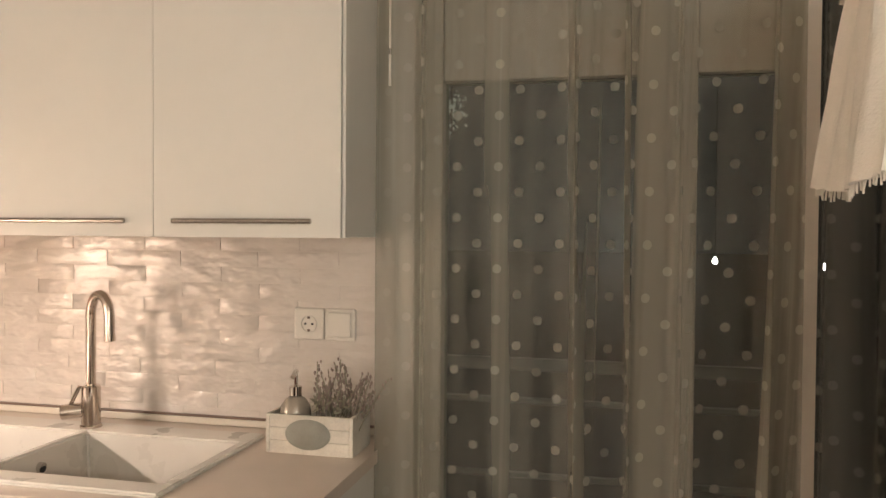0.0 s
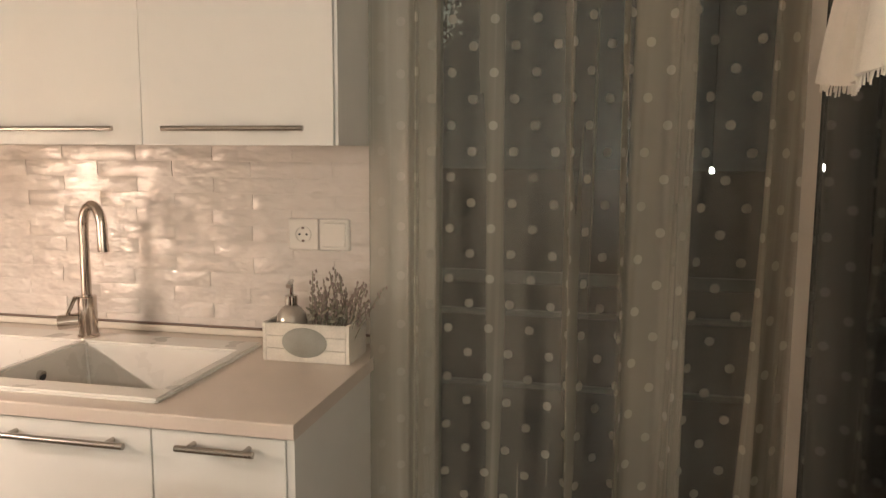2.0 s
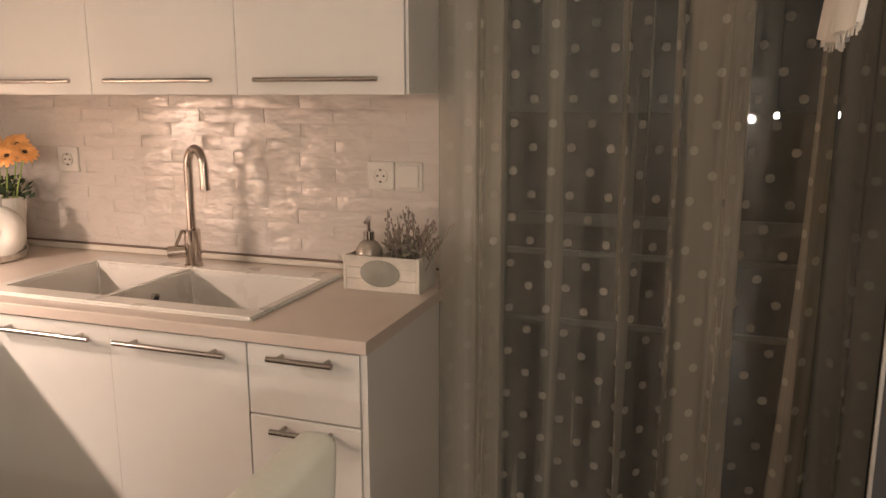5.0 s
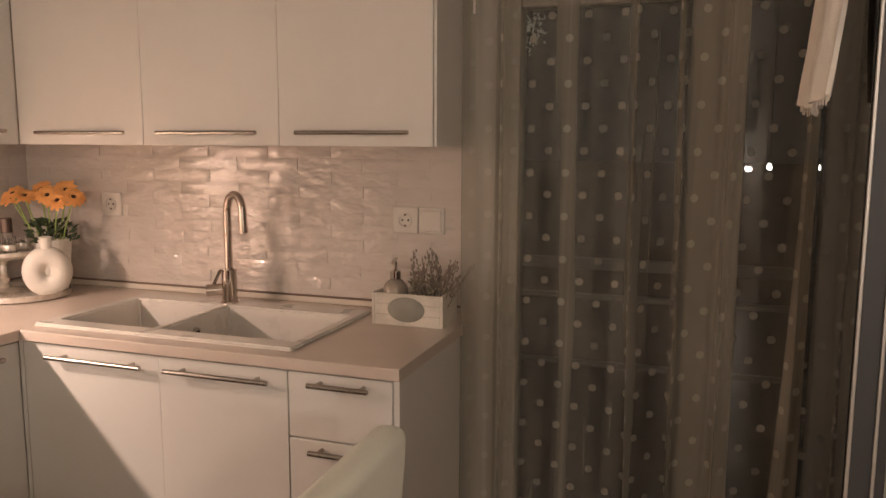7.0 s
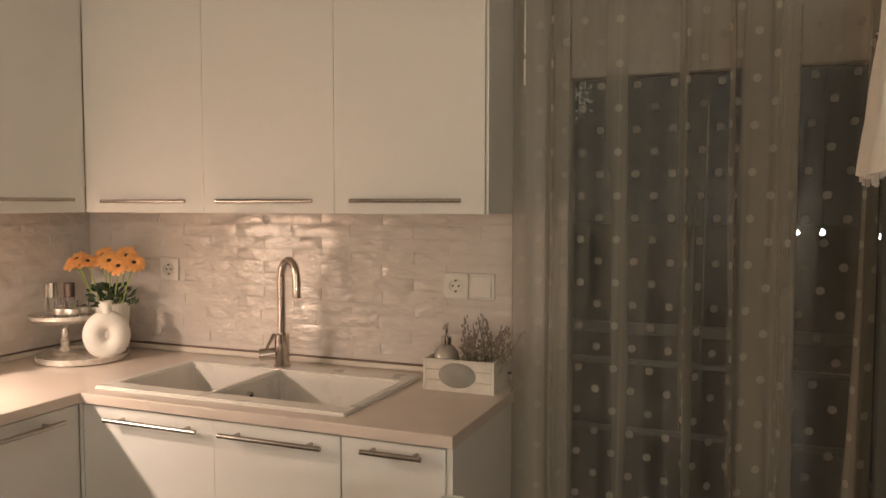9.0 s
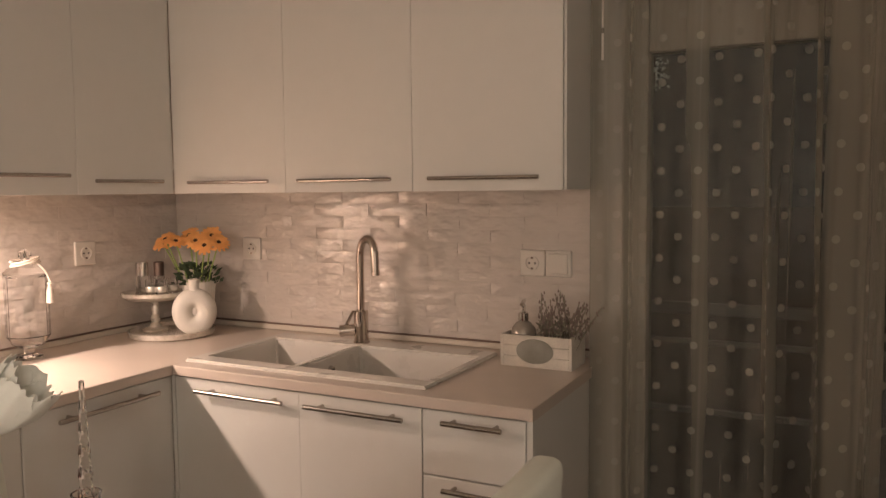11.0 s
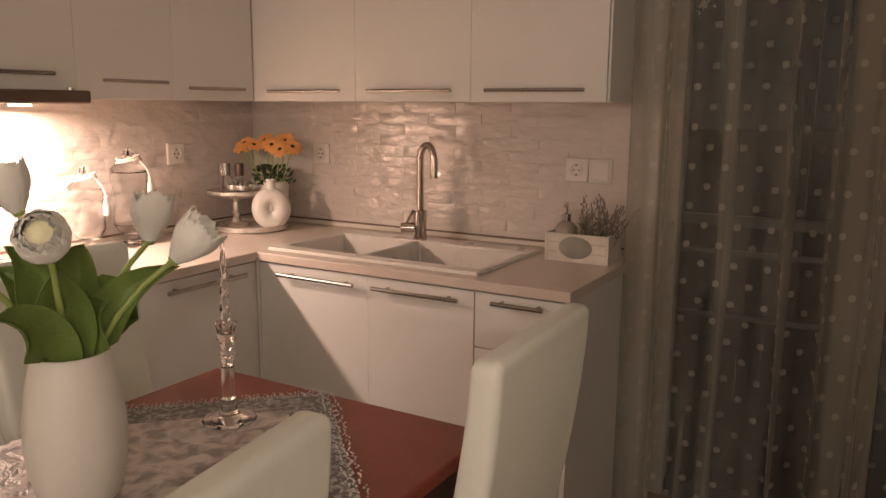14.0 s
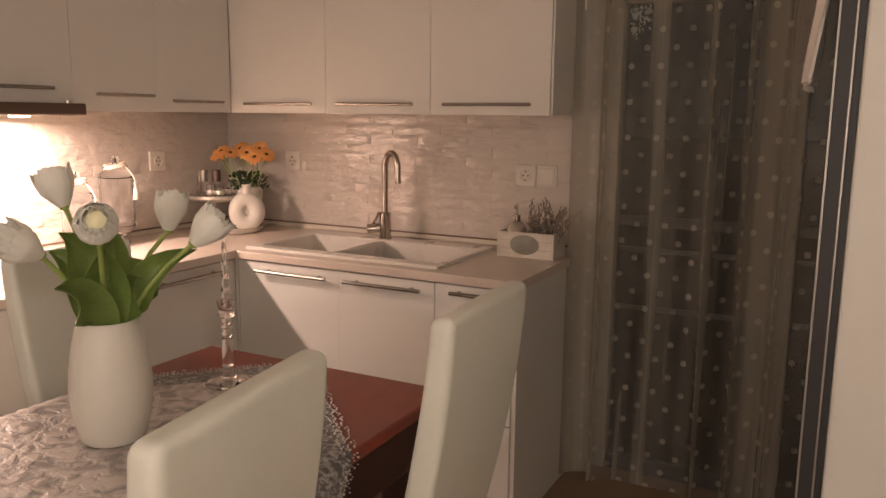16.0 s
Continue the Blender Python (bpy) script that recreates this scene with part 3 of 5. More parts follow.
for i in (1, 3):
    top = [grid[i][1], grid[i + 1][1], grid[i + 1][2], grid[i][2]]
    cx = (xs[i] + xs[i + 1]) / 2
    low = [b.verts.new((cx + (v.co.x - cx) * 0.95, 1.7075 + (v.co.y - 1.7075) * 0.95, RZ - 0.17)) for v in top]
    for k in range(4):
        b.faces.new((top[k], top[(k + 1) % 4], low[(k + 1) % 4], low[k]))
    b.faces.new(low)
rim = [e for e in b.edges if e.is_boundary]
ext = bmesh.ops.extrude_edge_only(b, edges=rim)
for v in [g for g in ext["geom"] if isinstance(g, bmesh.types.BMVert)]:
    v.co.z = WT + 0.0005
b.normal_update()
bmesh.ops.bevel(b, geom=[e for e in b.edges if not e.is_boundary and e.calc_face_angle(0) > 0.3], offset=0.005, segments=3, affect="EDGES")
part("basin", b, SINK, sink)
for cx in (-1.34, -0.9675):
    part("drain", lathe([(0.0, 0.004), (0.03, 0.004), (0.042, 0.001), (0.042, -0.002)], (cx, 1.70, RZ - 0.168), 24), CHROME, sink, "chrome drain")
o = part("overflow", tube([(-1.160, 1.697, RZ - 0.042), (-1.1495, 1.697, RZ - 0.044)], 0.013, 16), CHROME, sink, "chrome overflow ring")
part("overflow_hole", tube([(-1.1500, 1.697, RZ - 0.044), (-1.1485, 1.697, RZ - 0.044)], 0.009, 14), DARK_HOLE, o)

# mixer tap
TX, TY = -1.180, 1.905
tap = thing("mixer_tap", "tall chrome mixer tap with an arched spout", "tap", (TX, TY, RZ))
part("base", lathe([(0.027, 0), (0.027, 0.005), (0.0235, 0.008), (0.0235, 0.105), (0.021, 0.108), (0, 0.108)], (TX, TY, RZ), 28), TAP_METAL, tap)
pts = [(TX, TY, RZ + 0.10), (TX, TY, RZ + 0.285)]
for k in range(1, 13):
    a = math.pi * k / 12
    pts.append((TX + 0.037 * (1 - math.cos(a)), TY - 0.014 * (1 - math.cos(a)), RZ + 0.285 + 0.055 * math.sin(a)))
pts.append((TX + 0.076, TY - 0.03, RZ + 0.238))
part("spout", tube(pts, 0.0125, 16), TAP_METAL, tap)
part("nozzle", tube([(TX + 0.076, TY - 0.03, RZ + 0.244), (TX + 0.077, TY - 0.03, RZ + 0.226)], 0.0138, 16), TAP_METAL, tap)
lev = part("lever_hub", tube([(TX - 0.015, TY - 0.01, RZ + 0.045), (TX - 0.062, TY - 0.03, RZ + 0.040)], 0.019, 20), TAP_METAL, tap)
part("lever", tube([(TX - 0.045, TY - 0.022, RZ + 0.055), (TX - 0.012, TY - 0.028, RZ + 0.108)], 0.005, 10), TAP_METAL, lev)

# ---- sockets and switch ----
def wall_plate(kind, label, m):
    """A square plate, built facing -y at the origin, then set on its wall."""
    t = thing("wall_switch" if kind == "switch" else "wall_socket", label, "switch" if kind == "switch" else "socket")
    part("plate", box(-0.0405, 0.0405, -0.010, 0, -0.0405, 0.0405, 0.004, 3), PLASTIC, t)
    if kind == "switch":
        part("rocker", box(-0.031, 0.031, -0.015, -0.0101, -0.031, 0.031, 0.003), PLASTIC, t)
    else:
        ring = bmesh.new()
        lathe([(0.0215, 0), (0.0215, 0.004), (0.0195, 0.004), (0.019, 0.0005), (0, 0.0005)], (0, 0, 0), 28, ring)
        bmesh.ops.rotate(ring, verts=ring.verts, cent=(0, 0, 0), matrix=Matrix.Rotation(radians(90), 3, "X"))
        bmesh.ops.translate(ring, verts=ring.verts, vec=(0, -0.0101, 0))
        well = part("well", ring, PLASTIC, t)
        for dx in (-0.0095, 0.0095):
            part("contact", tube([(dx, -0.0100, 0), (dx, -0.0112, 0)], 0.0032, 10), DARK_HOLE, well)
        for dz in (-0.017, 0.017):
            part("earth_clip", box(-0.003, 0.003, -0.0135, -0.0104, dz - 0.0035, dz + 0.0035), DARK_METAL, well)
    t.matrix_basis = m
    return t


TF = 0.011
wall_plate("socket", "white round-well wall socket above the flower box", pose(-0.639, WY - TF, 1.146))
wall_plate("switch", "white single rocker wall switch beside a socket", pose(-0.556, WY - TF, 1.146))
wall_plate("socket", "white wall socket near the corner", pose(-1.733, WY - TF, 1.163))
wall_plate("socket", "white wall socket on the cooker wall", pose(LX + TF, 1.613, 1.168, 0, 0, 90))

# ---- sheer curtain ----
cur = thing("sheer_curtain", "sheer beige dotted voile curtain in soft folds", "curtain", (0.06, 1.93, 0.02))
random.seed(3)
CX0, CX1 = -0.412, 0.512
PLEATS = [random.uniform(0.7, 1.3) for _ in range(16)]
b = bmesh.new()
uvl = b.loops.layers.uv.new("cloth")
NX, NZ = 240, 24
cols = []
for j in range(NZ + 1):
    z = 0.055 + 2.395 * j / NZ
    low = 1 - z / 2.45
    row, run, last = [], 0.0, None
    for i in range(NX + 1):
        s = i / NX
        x = CX0 + (CX1 - CX0) * s
        ph = 6.2 * s + 0.45 * math.sin(5.1 * s + 1.3) + 0.35 * math.sin(11.0 * s) + 0.10 * low * math.sin(6 * s + 2)
        am = PLEATS[int(ph) % 16] * (1 - ph % 1) + PLEATS[(int(ph) + 1) % 16] * (ph % 1)
        y = 1.93 + am * (0.030 + 0.008 * low) * math.cos(6.2832 * ph) + 0.0035 * math.sin(17 * ph + 2 * low)
        x2 = x + am * 0.026 * math.sin(6.2832 * ph + 0.5) + 0.006 * math.sin(9 * s + 2.0 * low) * low
        p = Vector((x2, y, z))
        flat = Vector((x2, y, 0))
        if last is not None:
            run += (flat - last).length
        last = flat
        row.append((b.verts.new(p), run, z))
    cols.append(row)
for j in range(NZ):
    for i in range(NX):
        q = (cols[j][i], cols[j][i + 1], cols[j + 1][i + 1], cols[j + 1][i])
        fc = b.faces.new([v for v, _, _ in q])
        for loop, (_, u, v) in zip(fc.loops, q):
            loop[uvl].uv = (u, v)
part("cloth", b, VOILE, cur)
rail = thing("curtain_rail", "white curtain rail fixed under the ceiling", "curtain rail", (0.06, 1.93, 2.45))
part("rail", box(-0.44, 0.56, 1.915, 1.945, 2.455, CZ - 0.001, 0.003), PVC, rail)

wand = thing("curtain_wand", "thin white curtain pull rod hanging from the rail", "curtain rod", (-0.384, 1.885, 2.45))
part("rod", tube([(-0.384, 1.885, 2.4545), (-0.384, 1.885, 1.80)], 0.0028, 8), PLASTIC, wand)
part("tip", tube([(-0.384, 1.885, 1.785), (-0.384, 1.885, 1.715)], 0.0034, 8), PLASTIC, wand)
part("joint", tube([(-0.384, 1.885, 1.80), (-0.384, 1.885, 1.785)], 0.0022, 8), STEEL, wand)
part("hook", box(-0.390, -0.378, 1.880, 1.9145, 2.4555, 2.465), PLASTIC, wand)

# ---- fridge with a dark glass door, towel on its hook ----
FRX, FRY0, FRY1 = 0.402, 0.862, 1.345
fr = thing("refrigerator", "tall refrigerator with a glossy black glass door and pale side", "refrigerator", (0.75, 1.1, 0))
part("body", box(FRX + 0.047, 1.06, FRY0 + 0.006, FRY1, FZ + 0.03, 1.86, 0.006), FRIDGE, fr)
part("door_panel", box(FRX + 0.004, FRX + 0.034, FRY0 + 0.004, FRY1 - 0.002, 0.08, 1.858, 0.003), SEAL, fr, "dark door core")
d = part("door_glass", box(FRX, FRX + 0.0035, FRY0 + 0.006, FRY1 - 0.004, 0.08, 1.856, 0.001), BLACK_GLASS, fr, "glossy black glass")
for x0 in (FRX + 0.0015, FRX + 0.0295):
    part("edge_strip", box(x0, x0 + 0.0045, FRY0, FRY0 + 0.0038, 0.08, 1.857, 0.001), EDGE_STEEL, fr, "thin bright metal edge strip")
part("door_seal", box(FRX + 0.0345, FRX + 0.0465, FRY0 + 0.012, FRY1 - 0.006, 0.06, 1.85), SEAL, fr)
for y in (0.92, 1.28):
    part("foot", lathe([(0.02, 0), (0.02, 0.03), (0, 0.03)], (0.55, y, FZ), 12), SEAL, fr)
# Small glowing disc added where the black door mirrors a lamp.
door_glint = thing("indicator_light", "tiny glowing disc in place of a lamp reflection on the black glass door", "light", (FRX, 1.30, 1.34))
part("lens", tube([(FRX - 0.0003, 1.30, 1.34), (FRX - 0.0009, 1.30, 1.34)], 0.0048, 12), REFLECTION_GLOW, door_glint, "glowing disc in place of a reflection")
part("rim", tube([(FRX - 0.0002, 1.30, 1.34), (FRX - 0.0006, 1.30, 1.34)], 0.0062, 12), SEAL, door_glint)
hook = thing("towel_hook", "small chrome hook stuck to the black door", "hook", (FRX, 1.085, 1.63))
part("disc", tube([(FRX - 0.0005, 1.085, 1.63), (FRX - 0.008, 1.085, 1.63)], 0.014, 18), CHROME, hook)
part("peg", tube([(FRX - 0.007, 1.085, 1.63), (FRX - 0.04, 1.085, 1.635)], 0.004, 10), CHROME, hook)
tow = thing("hand_towel", "white linen hand towel with a frayed hem hanging from a hook", "towel", (0.37, 1.03, 1.43))
random.seed(8)
b = bmesh.new()
cols = []
NT = 22
for j in range(17):
    f = j / 16
    z = 1.428 + 0.245 * f + 0.0
    half = 0.112 * (1 - 0.60 * f ** 1.3)
    row = []
    for i in range(NT + 1):
        s = i / NT * 2 - 1
        y = 1.035 + half * s - 0.02 * f
        x = 0.361 + 0.022 * f + 0.007 * math.sin(5.2 * s + 1.0) * (1 - 0.4 * f) + 0.004 * math.sin(13 * s + 3 * f)
        row.append(b.verts.new((x, y, z + (0.012 * (s * s) * (1 - f)) + 0.05 * f * (1 - s * s))))
    cols.append(row)
for j in range(16):
    for i in range(NT):
        b.faces.new((cols[j][i], cols[j][i + 1], cols[j + 1][i + 1], cols[j + 1][i]))
b.normal_update()
bmesh.ops.solidify(b, geom=b.faces[:], thickness=0.006)
part("cloth", b, TOWEL, tow)
b = bmesh.new()
for k in range(46):
    s = k / 45 * 2 - 1
    y = 1.035 + 0.112 * s
    x = 0.358 + 0.007 * math.sin(5.2 * s + 1.0)
    z = 1.428 + 0.012 * s * s
    tube([(x, y, z + 0.002), (x + random.gauss(0, 0.001), y + random.gauss(0, 0.0015), z - random.uniform(0.006, 0.012))], 0.0011, 5, b)
part("fringe", b, TOWEL, tow)

# ---- table, cloth ----
TX0, TX1, TY0, TY1, TZ = -0.905, -0.256, -0.66, 0.655, 0.805
table = thing("dining_table", "dark red mahogany dining table", "table", ((TX0 + TX1) / 2, 0.1, 0))
part("tabletop", box(TX0, TX1, TY0, TY1, TZ - 0.026, TZ, 0.005, 3), WOOD, table)
for x0, x1, y0, y1 in ((TX0 + 0.032, TX1 - 0.032, TY0 + 0.012, TY0 + 0.032), (TX0 + 0.032, TX1 - 0.032, TY1 - 0.032, TY1 - 0.012),
                       (TX0 + 0.012, TX0 + 0.032, TY0 + 0.012, TY1 - 0.012), (TX1 - 0.032, TX1 - 0.012, TY0 + 0.012, TY1 - 0.012)):
    part("apron", box(x0, x1, y0, y1, TZ - 0.125, TZ - 0.0265, 0.002), WOOD_DARK, table)
for x in (TX0 + 0.07, TX1 - 0.07):
    for y in (TY0 + 0.07, TY1 - 0.07):
        part("leg", box(x - 0.03, x + 0.03, y - 0.03, y + 0.03, FZ, TZ - 0.0265, 0.004), WOOD_DARK, table)


def drape(x, y, lift):
    """A point of a cloth on the table; what passes an edge hangs down beside it."""
    z = TZ + lift
    if x > TX1 + 0.003:
        z -= 0.92 * (x - TX1)
        x = TX1 + 0.004 + lift + 0.28 * (x - TX1)
    if x < TX0 - 0.003:
        z -= 0.92 * (TX0 - x)
        x = TX0 - 0.004 - lift - 0.28 * (TX0 - x)
    return x, y, z


CC, HALF = (-0.608, 0.045), 0.606
cloth = thing("table_cloth", "silver-grey lace tablecloth laid cornerwise with sparkling edge", "tablecloth", (CC[0], CC[1], TZ))


def cloth_sheet(inner, outer, lift, n=44):
    b = bmesh.new()
    r2 = math.sqrt(0.5)
    made = {}
    for i in range(n):
        for j in range(n):
            a, c = (i + 0.5) / n * 2 - 1, (j + 0.5) / n * 2 - 1
            if not inner <= max(abs(a), abs(c)) <= outer:
                continue
            quad = []
            for di, dj in ((0, 0), (1, 0), (1, 1), (0, 1)):
                key = (i + di, j + dj)
                if key not in made:
                    u, v = key[0] / n * 2 - 1, key[1] / n * 2 - 1
                    x = CC[0] + HALF * r2 * r2 * (u + v)
                    y = CC[1] + HALF * r2 * r2 * (v - u)
                    w = 0.0012 * noise.noise((x * 30, y * 30, 0))
                    made[key] = b.verts.new(drape(x, y, lift + abs(w)))
                quad.append(made[key])
            b.faces.new(quad)
    b.normal_update()
    bmesh.ops.solidify(b, geom=b.faces[:], thickness=0.0015)
    return b


part("lace_border", cloth_sheet(0.80, 1.0, 0.0035), LACE, cloth, "grey silver lace border")
part("centre", cloth_sheet(0.0, 0.82, 0.0045), LACE_WHITE, cloth, "white embroidered centre")
b = bmesh.new()
random.seed(12)
for side in range(4):
    for k in range(360):
        s = (k // 3 + 0.5 + random.gauss(0, 0.25)) / 120 * 2 - 1
        e = 1.0 + (-0.030, -0.004, 0.012 + 0.014 * abs(math.sin(k * 0.35)))[k % 3] + random.gauss(0, 0.006)
        u, v = ((s, e), (e, s), (s, -e), (-e, s))[side]
        x, y = CC[0] + HALF * 0.5 * (u + v), CC[1] + HALF * 0.5 * (v - u)
        if y > TY1 + 0.02:
            continue
        px, py, pz = drape(x, y, 0.0055)
        size = random.uniform(0.0018, 0.0032)
        pts = [b.verts.new((px + dx * size, py + dy * size, pz + dz * size * 0.7)) for dx, dy, dz in ((1, 0, 0), (0, 1, 0), (-1, 0, 0), (0, -1, 0), (0, 0, 1), (0, 0, -1))]
        for a, c in ((0, 1), (1, 2), (2, 3), (3, 0)):
            b.faces.new((pts[a], pts[c], pts[4]))
            b.faces.new((pts[c], pts[a], pts[5]))
fringe = part("beaded_edge", b, BEAD, cloth, "beaded silver scalloped edge")
fringe["kind"] = "stuff"


# ---- dining chairs ----
def chair():
    """Facing -x; the back's top middle leans out over x = 0; width along y."""
    t = thing("dining_chair", "high-backed cream leatherette dining chair", "chair", group="chairs round the table")
    W = 0.177
    b = bmesh.new()
    rows = []
    for j in range(13):
        f = j / 12
        z = 0.40 + 0.650 * f
        x = -0.125 * (1 - f) ** 1.45
        w = W - 0.006 * (1 - f)
        th = 0.0205 + 0.005 * math.sin(math.pi * f)
        rows.append((x, z, w, th))
    rings = [[b.verts.new((x + sx * th, sy * w, z)) for sx, sy in ((-1, -1), (1, -1), (1, 1), (-1, 1))] for x, z, w, th in rows]
    for a, c in zip(rings, rings[1:]):
        for k in range(4):
            b.faces.new((a[k], a[(k + 1) % 4], c[(k + 1) % 4], c[k]))
    b.faces.new(rings[0][::-1])
    b.faces.new(rings[-1])
    bmesh.ops.recalc_face_normals(b, faces=b.faces)
    b.normal_update()
    corner = [e for e in b.edges if abs(e.verts[0].co.y - e.verts[1].co.y) < 1e-5 and abs(e.verts[0].co.z - e.verts[1].co.z) < 1e-5 and e.verts[0].co.z > 1.0]
    bmesh.ops.bevel(b, geom=corner, offset=0.020, segments=5, affect="EDGES", profile=0.5)
    b.normal_update()
    sharp = [e for e in b.edges if e.calc_face_angle(0) > 0.8]
    bmesh.ops.bevel(b, geom=sharp, offset=0.017, segments=5, affect="EDGES", profile=0.6, clamp_overlap=True)
    part("backrest", b, LEATHER, t)
    part("seat", box(-0.50, -0.085, -0.19, 0.19, 0.385, 0.475, 0.028, 4), LEATHER, t)
    for x in (-0.47, -0.10):
        for y in (-0.165, 0.165):
            part("leg", box(x - 0.018, x + 0.018, y - 0.018, y + 0.018, FZ, 0.386, 0.003), WOOD_DARK, t)
    return t


ch = chair()
ch.matrix_basis = pose(-0.156, -0.063, 0, 0, 0, 8)
tagged(ch, "cream leatherette dining chair with its back to the room")
c2 = copy_thing(ch, pose(-0.107, 0.500, 0, 0, 0, 2))
tagged(c2, "cream leatherette dining chair pushed to the table near the counter")
c3 = copy_thing(ch, pose(-1.190, 0.495, 0, 0, 0, 185))
tagged(c3, "cream leatherette dining chair on the cooker side of the table")

# ---- vase with tulips ----
VX, VY, VZ = -0.641, 0.146, TZ + 0.006
vase = thing("flower_vase", "tall smooth white ceramic vase", "vase", (VX, VY, VZ))
part("body", lathe([(0, 0.0), (0.048, 0.0), (0.053, 0.005), (0.063, 0.045), (0.0675, 0.085), (0.066, 0.122), (0.058, 0.172), (0.0495, 0.205),
                    (0.045, 0.205), (0.053, 0.170), (0.060, 0.12), (0, 0.09)], (VX, VY, VZ), 48), CERAMIC, vase)
part("rim", lathe([(0.0496, 0.2052), (0.0490, 0.2095), (0.0474, 0.2110), (0.0456, 0.2095), (0.0450, 0.2052)], (VX, VY, VZ), 48), CERAMIC, vase, "rounded glazed rim")
bunch = thing("tulip_bunch", "bunch of white tulips with broad green leaves in a vase", "flowers", (VX, VY, VZ + 0.095))
HEADS = [((-0.735, 0.138, 1.238), 0.45, (-0.25, -0.2, 1)), ((-0.545, 0.060, 1.200), 0.95, (0.72, -0.62, 0.34)), ((-0.640, 0.003, 1.166), 0.2, (-0.1, -0.8, 0.55)),
         ((-0.625, 0.280, 1.190), 0.1, (0.1, 0.1, 1)), ((-0.506, 0.245, 1.172), 0.3, (0.5, 0.45, 0.75))]


def petal(b, m, length, bulge, flare, span, seed):
    """One petal of a cup: it wraps round the axis over span, swells to bulge and opens by flare; its tip is ragged."""
    rows = []
    for j in range(10):
        f = j / 9
        r = 0.006 + bulge * math.sin(math.pi * min(0.5, 0.62 * f + 0.03) ) * (1 - 0.22 * max(0, f - 0.55) / 0.45) + flare * f ** 2.2
        row = []
        for i in range(13):
            s = i / 6 - 1
            ease = (1 - 0.42 * (1 - f) ** 2) * (1 - 0.30 * max(0, f - 0.7) / 0.3)
            rag = length * (0.11 * noise.noise((seed * 7.3, s * 5, 4.0)) + 0.09 * noise.noise((seed * 3.1, s * 19, 9.0))) * f ** 5
            z = length * f * (1 - 0.14 * s * s * f ** 3) + rag
            fold = 0.0007 * math.sin(9 * s + seed) * f + 0.0016 * noise.noise((f * 6, s * 4, seed))
            a = span * s * ease
            row.append(b.verts.new(m @ Vector(((r + fold) * math.cos(a), (r + fold) * math.sin(a), z))))
        rows.append(row)
    for j in range(9):
        for i in range(12):
            b.faces.new((rows[j][i], rows[j][i + 1], rows[j + 1][i + 1], rows[j + 1][i]))


random.seed(21)
for n_, (p, open_, d) in enumerate(HEADS):
    p, d = Vector(p), Vector(d).normalized()
    rot = d.to_track_quat("Z", "Y").to_matrix().to_4x4()
    base = Matrix.Translation(p - d * 0.034) @ rot
    q = bmesh.new()
    bmesh.ops.create_icosphere(q, subdivisions=2, radius=0.009, matrix=base @ Matrix.Diagonal((1, 1, 0.7, 1)))
    head = part("tulip_head", q, STEM, bunch, "open white tulip with a yellow heart" if open_ > 0.9 else "closed white tulip with fringed petals")
    for k in range(18 if open_ > 0.9 else 8):
        b = bmesh.new()
        ring = 0 if k < 4 else 1 if k < 8 else 2 if k < 13 else 3
        turn_k = base @ Matrix.Rotation((k % 4 if k < 8 else (k - 8) * 0.8) * math.pi / 2 + 0.7 * ring + random.gauss(0, 0.08), 4, "Z")
        if open_ > 0.9:
            length, bulge, flare, span = ((0.056, 0.0290, -0.003, 0.95), (0.060, 0.0260, -0.006, 0.9), (0.064, 0.0205, -0.006, 0.85), (0.066, 0.0150, -0.004, 0.8))[ring]
        else:
            length, bulge, flare, span = ((0.070, 0.0240, 0.002 + 0.010 * open_, 1.0), (0.068, 0.0190, 0.002 + 0.006 * open_, 0.95))[ring]
        petal(b, turn_k, length * random.uniform(0.93, 1.07), bulge, flare + random.uniform(-0.0015, 0.0025), span, k * 1.7 + n_ * 5.1)
        b.normal_update()
        bmesh.ops.solidify(b, geom=b.faces[:], thickness=0.0006)
        part("petal", b, TULIP, head)
    if open_ > 0.9:
        b = lathe([(0, 0.0640), (0.008, 0.0620), (0.0165, 0.054), (0.0175, 0.020), (0.004, 0.004)], (0, 0, 0), 14)
        bmesh.ops.transform(b, matrix=base, verts=b.verts)
        part("heart", b, TULIP_HEART, head, "pale yellow heart")
    a = Vector((VX, VY, VZ + 0.10))
    mid = Vector((VX + (p.x - VX) * 0.18, VY + (p.y - VY) * 0.18, 0.4 * a.z + 0.6 * p.z))
    curve = [a.lerp(mid, i / 5).lerp(mid.lerp(p - d * 0.033, i / 5), i / 5) for i in range(6)]
    part("stem", tube(curve, 0.0042, 8), STEM, bunch)


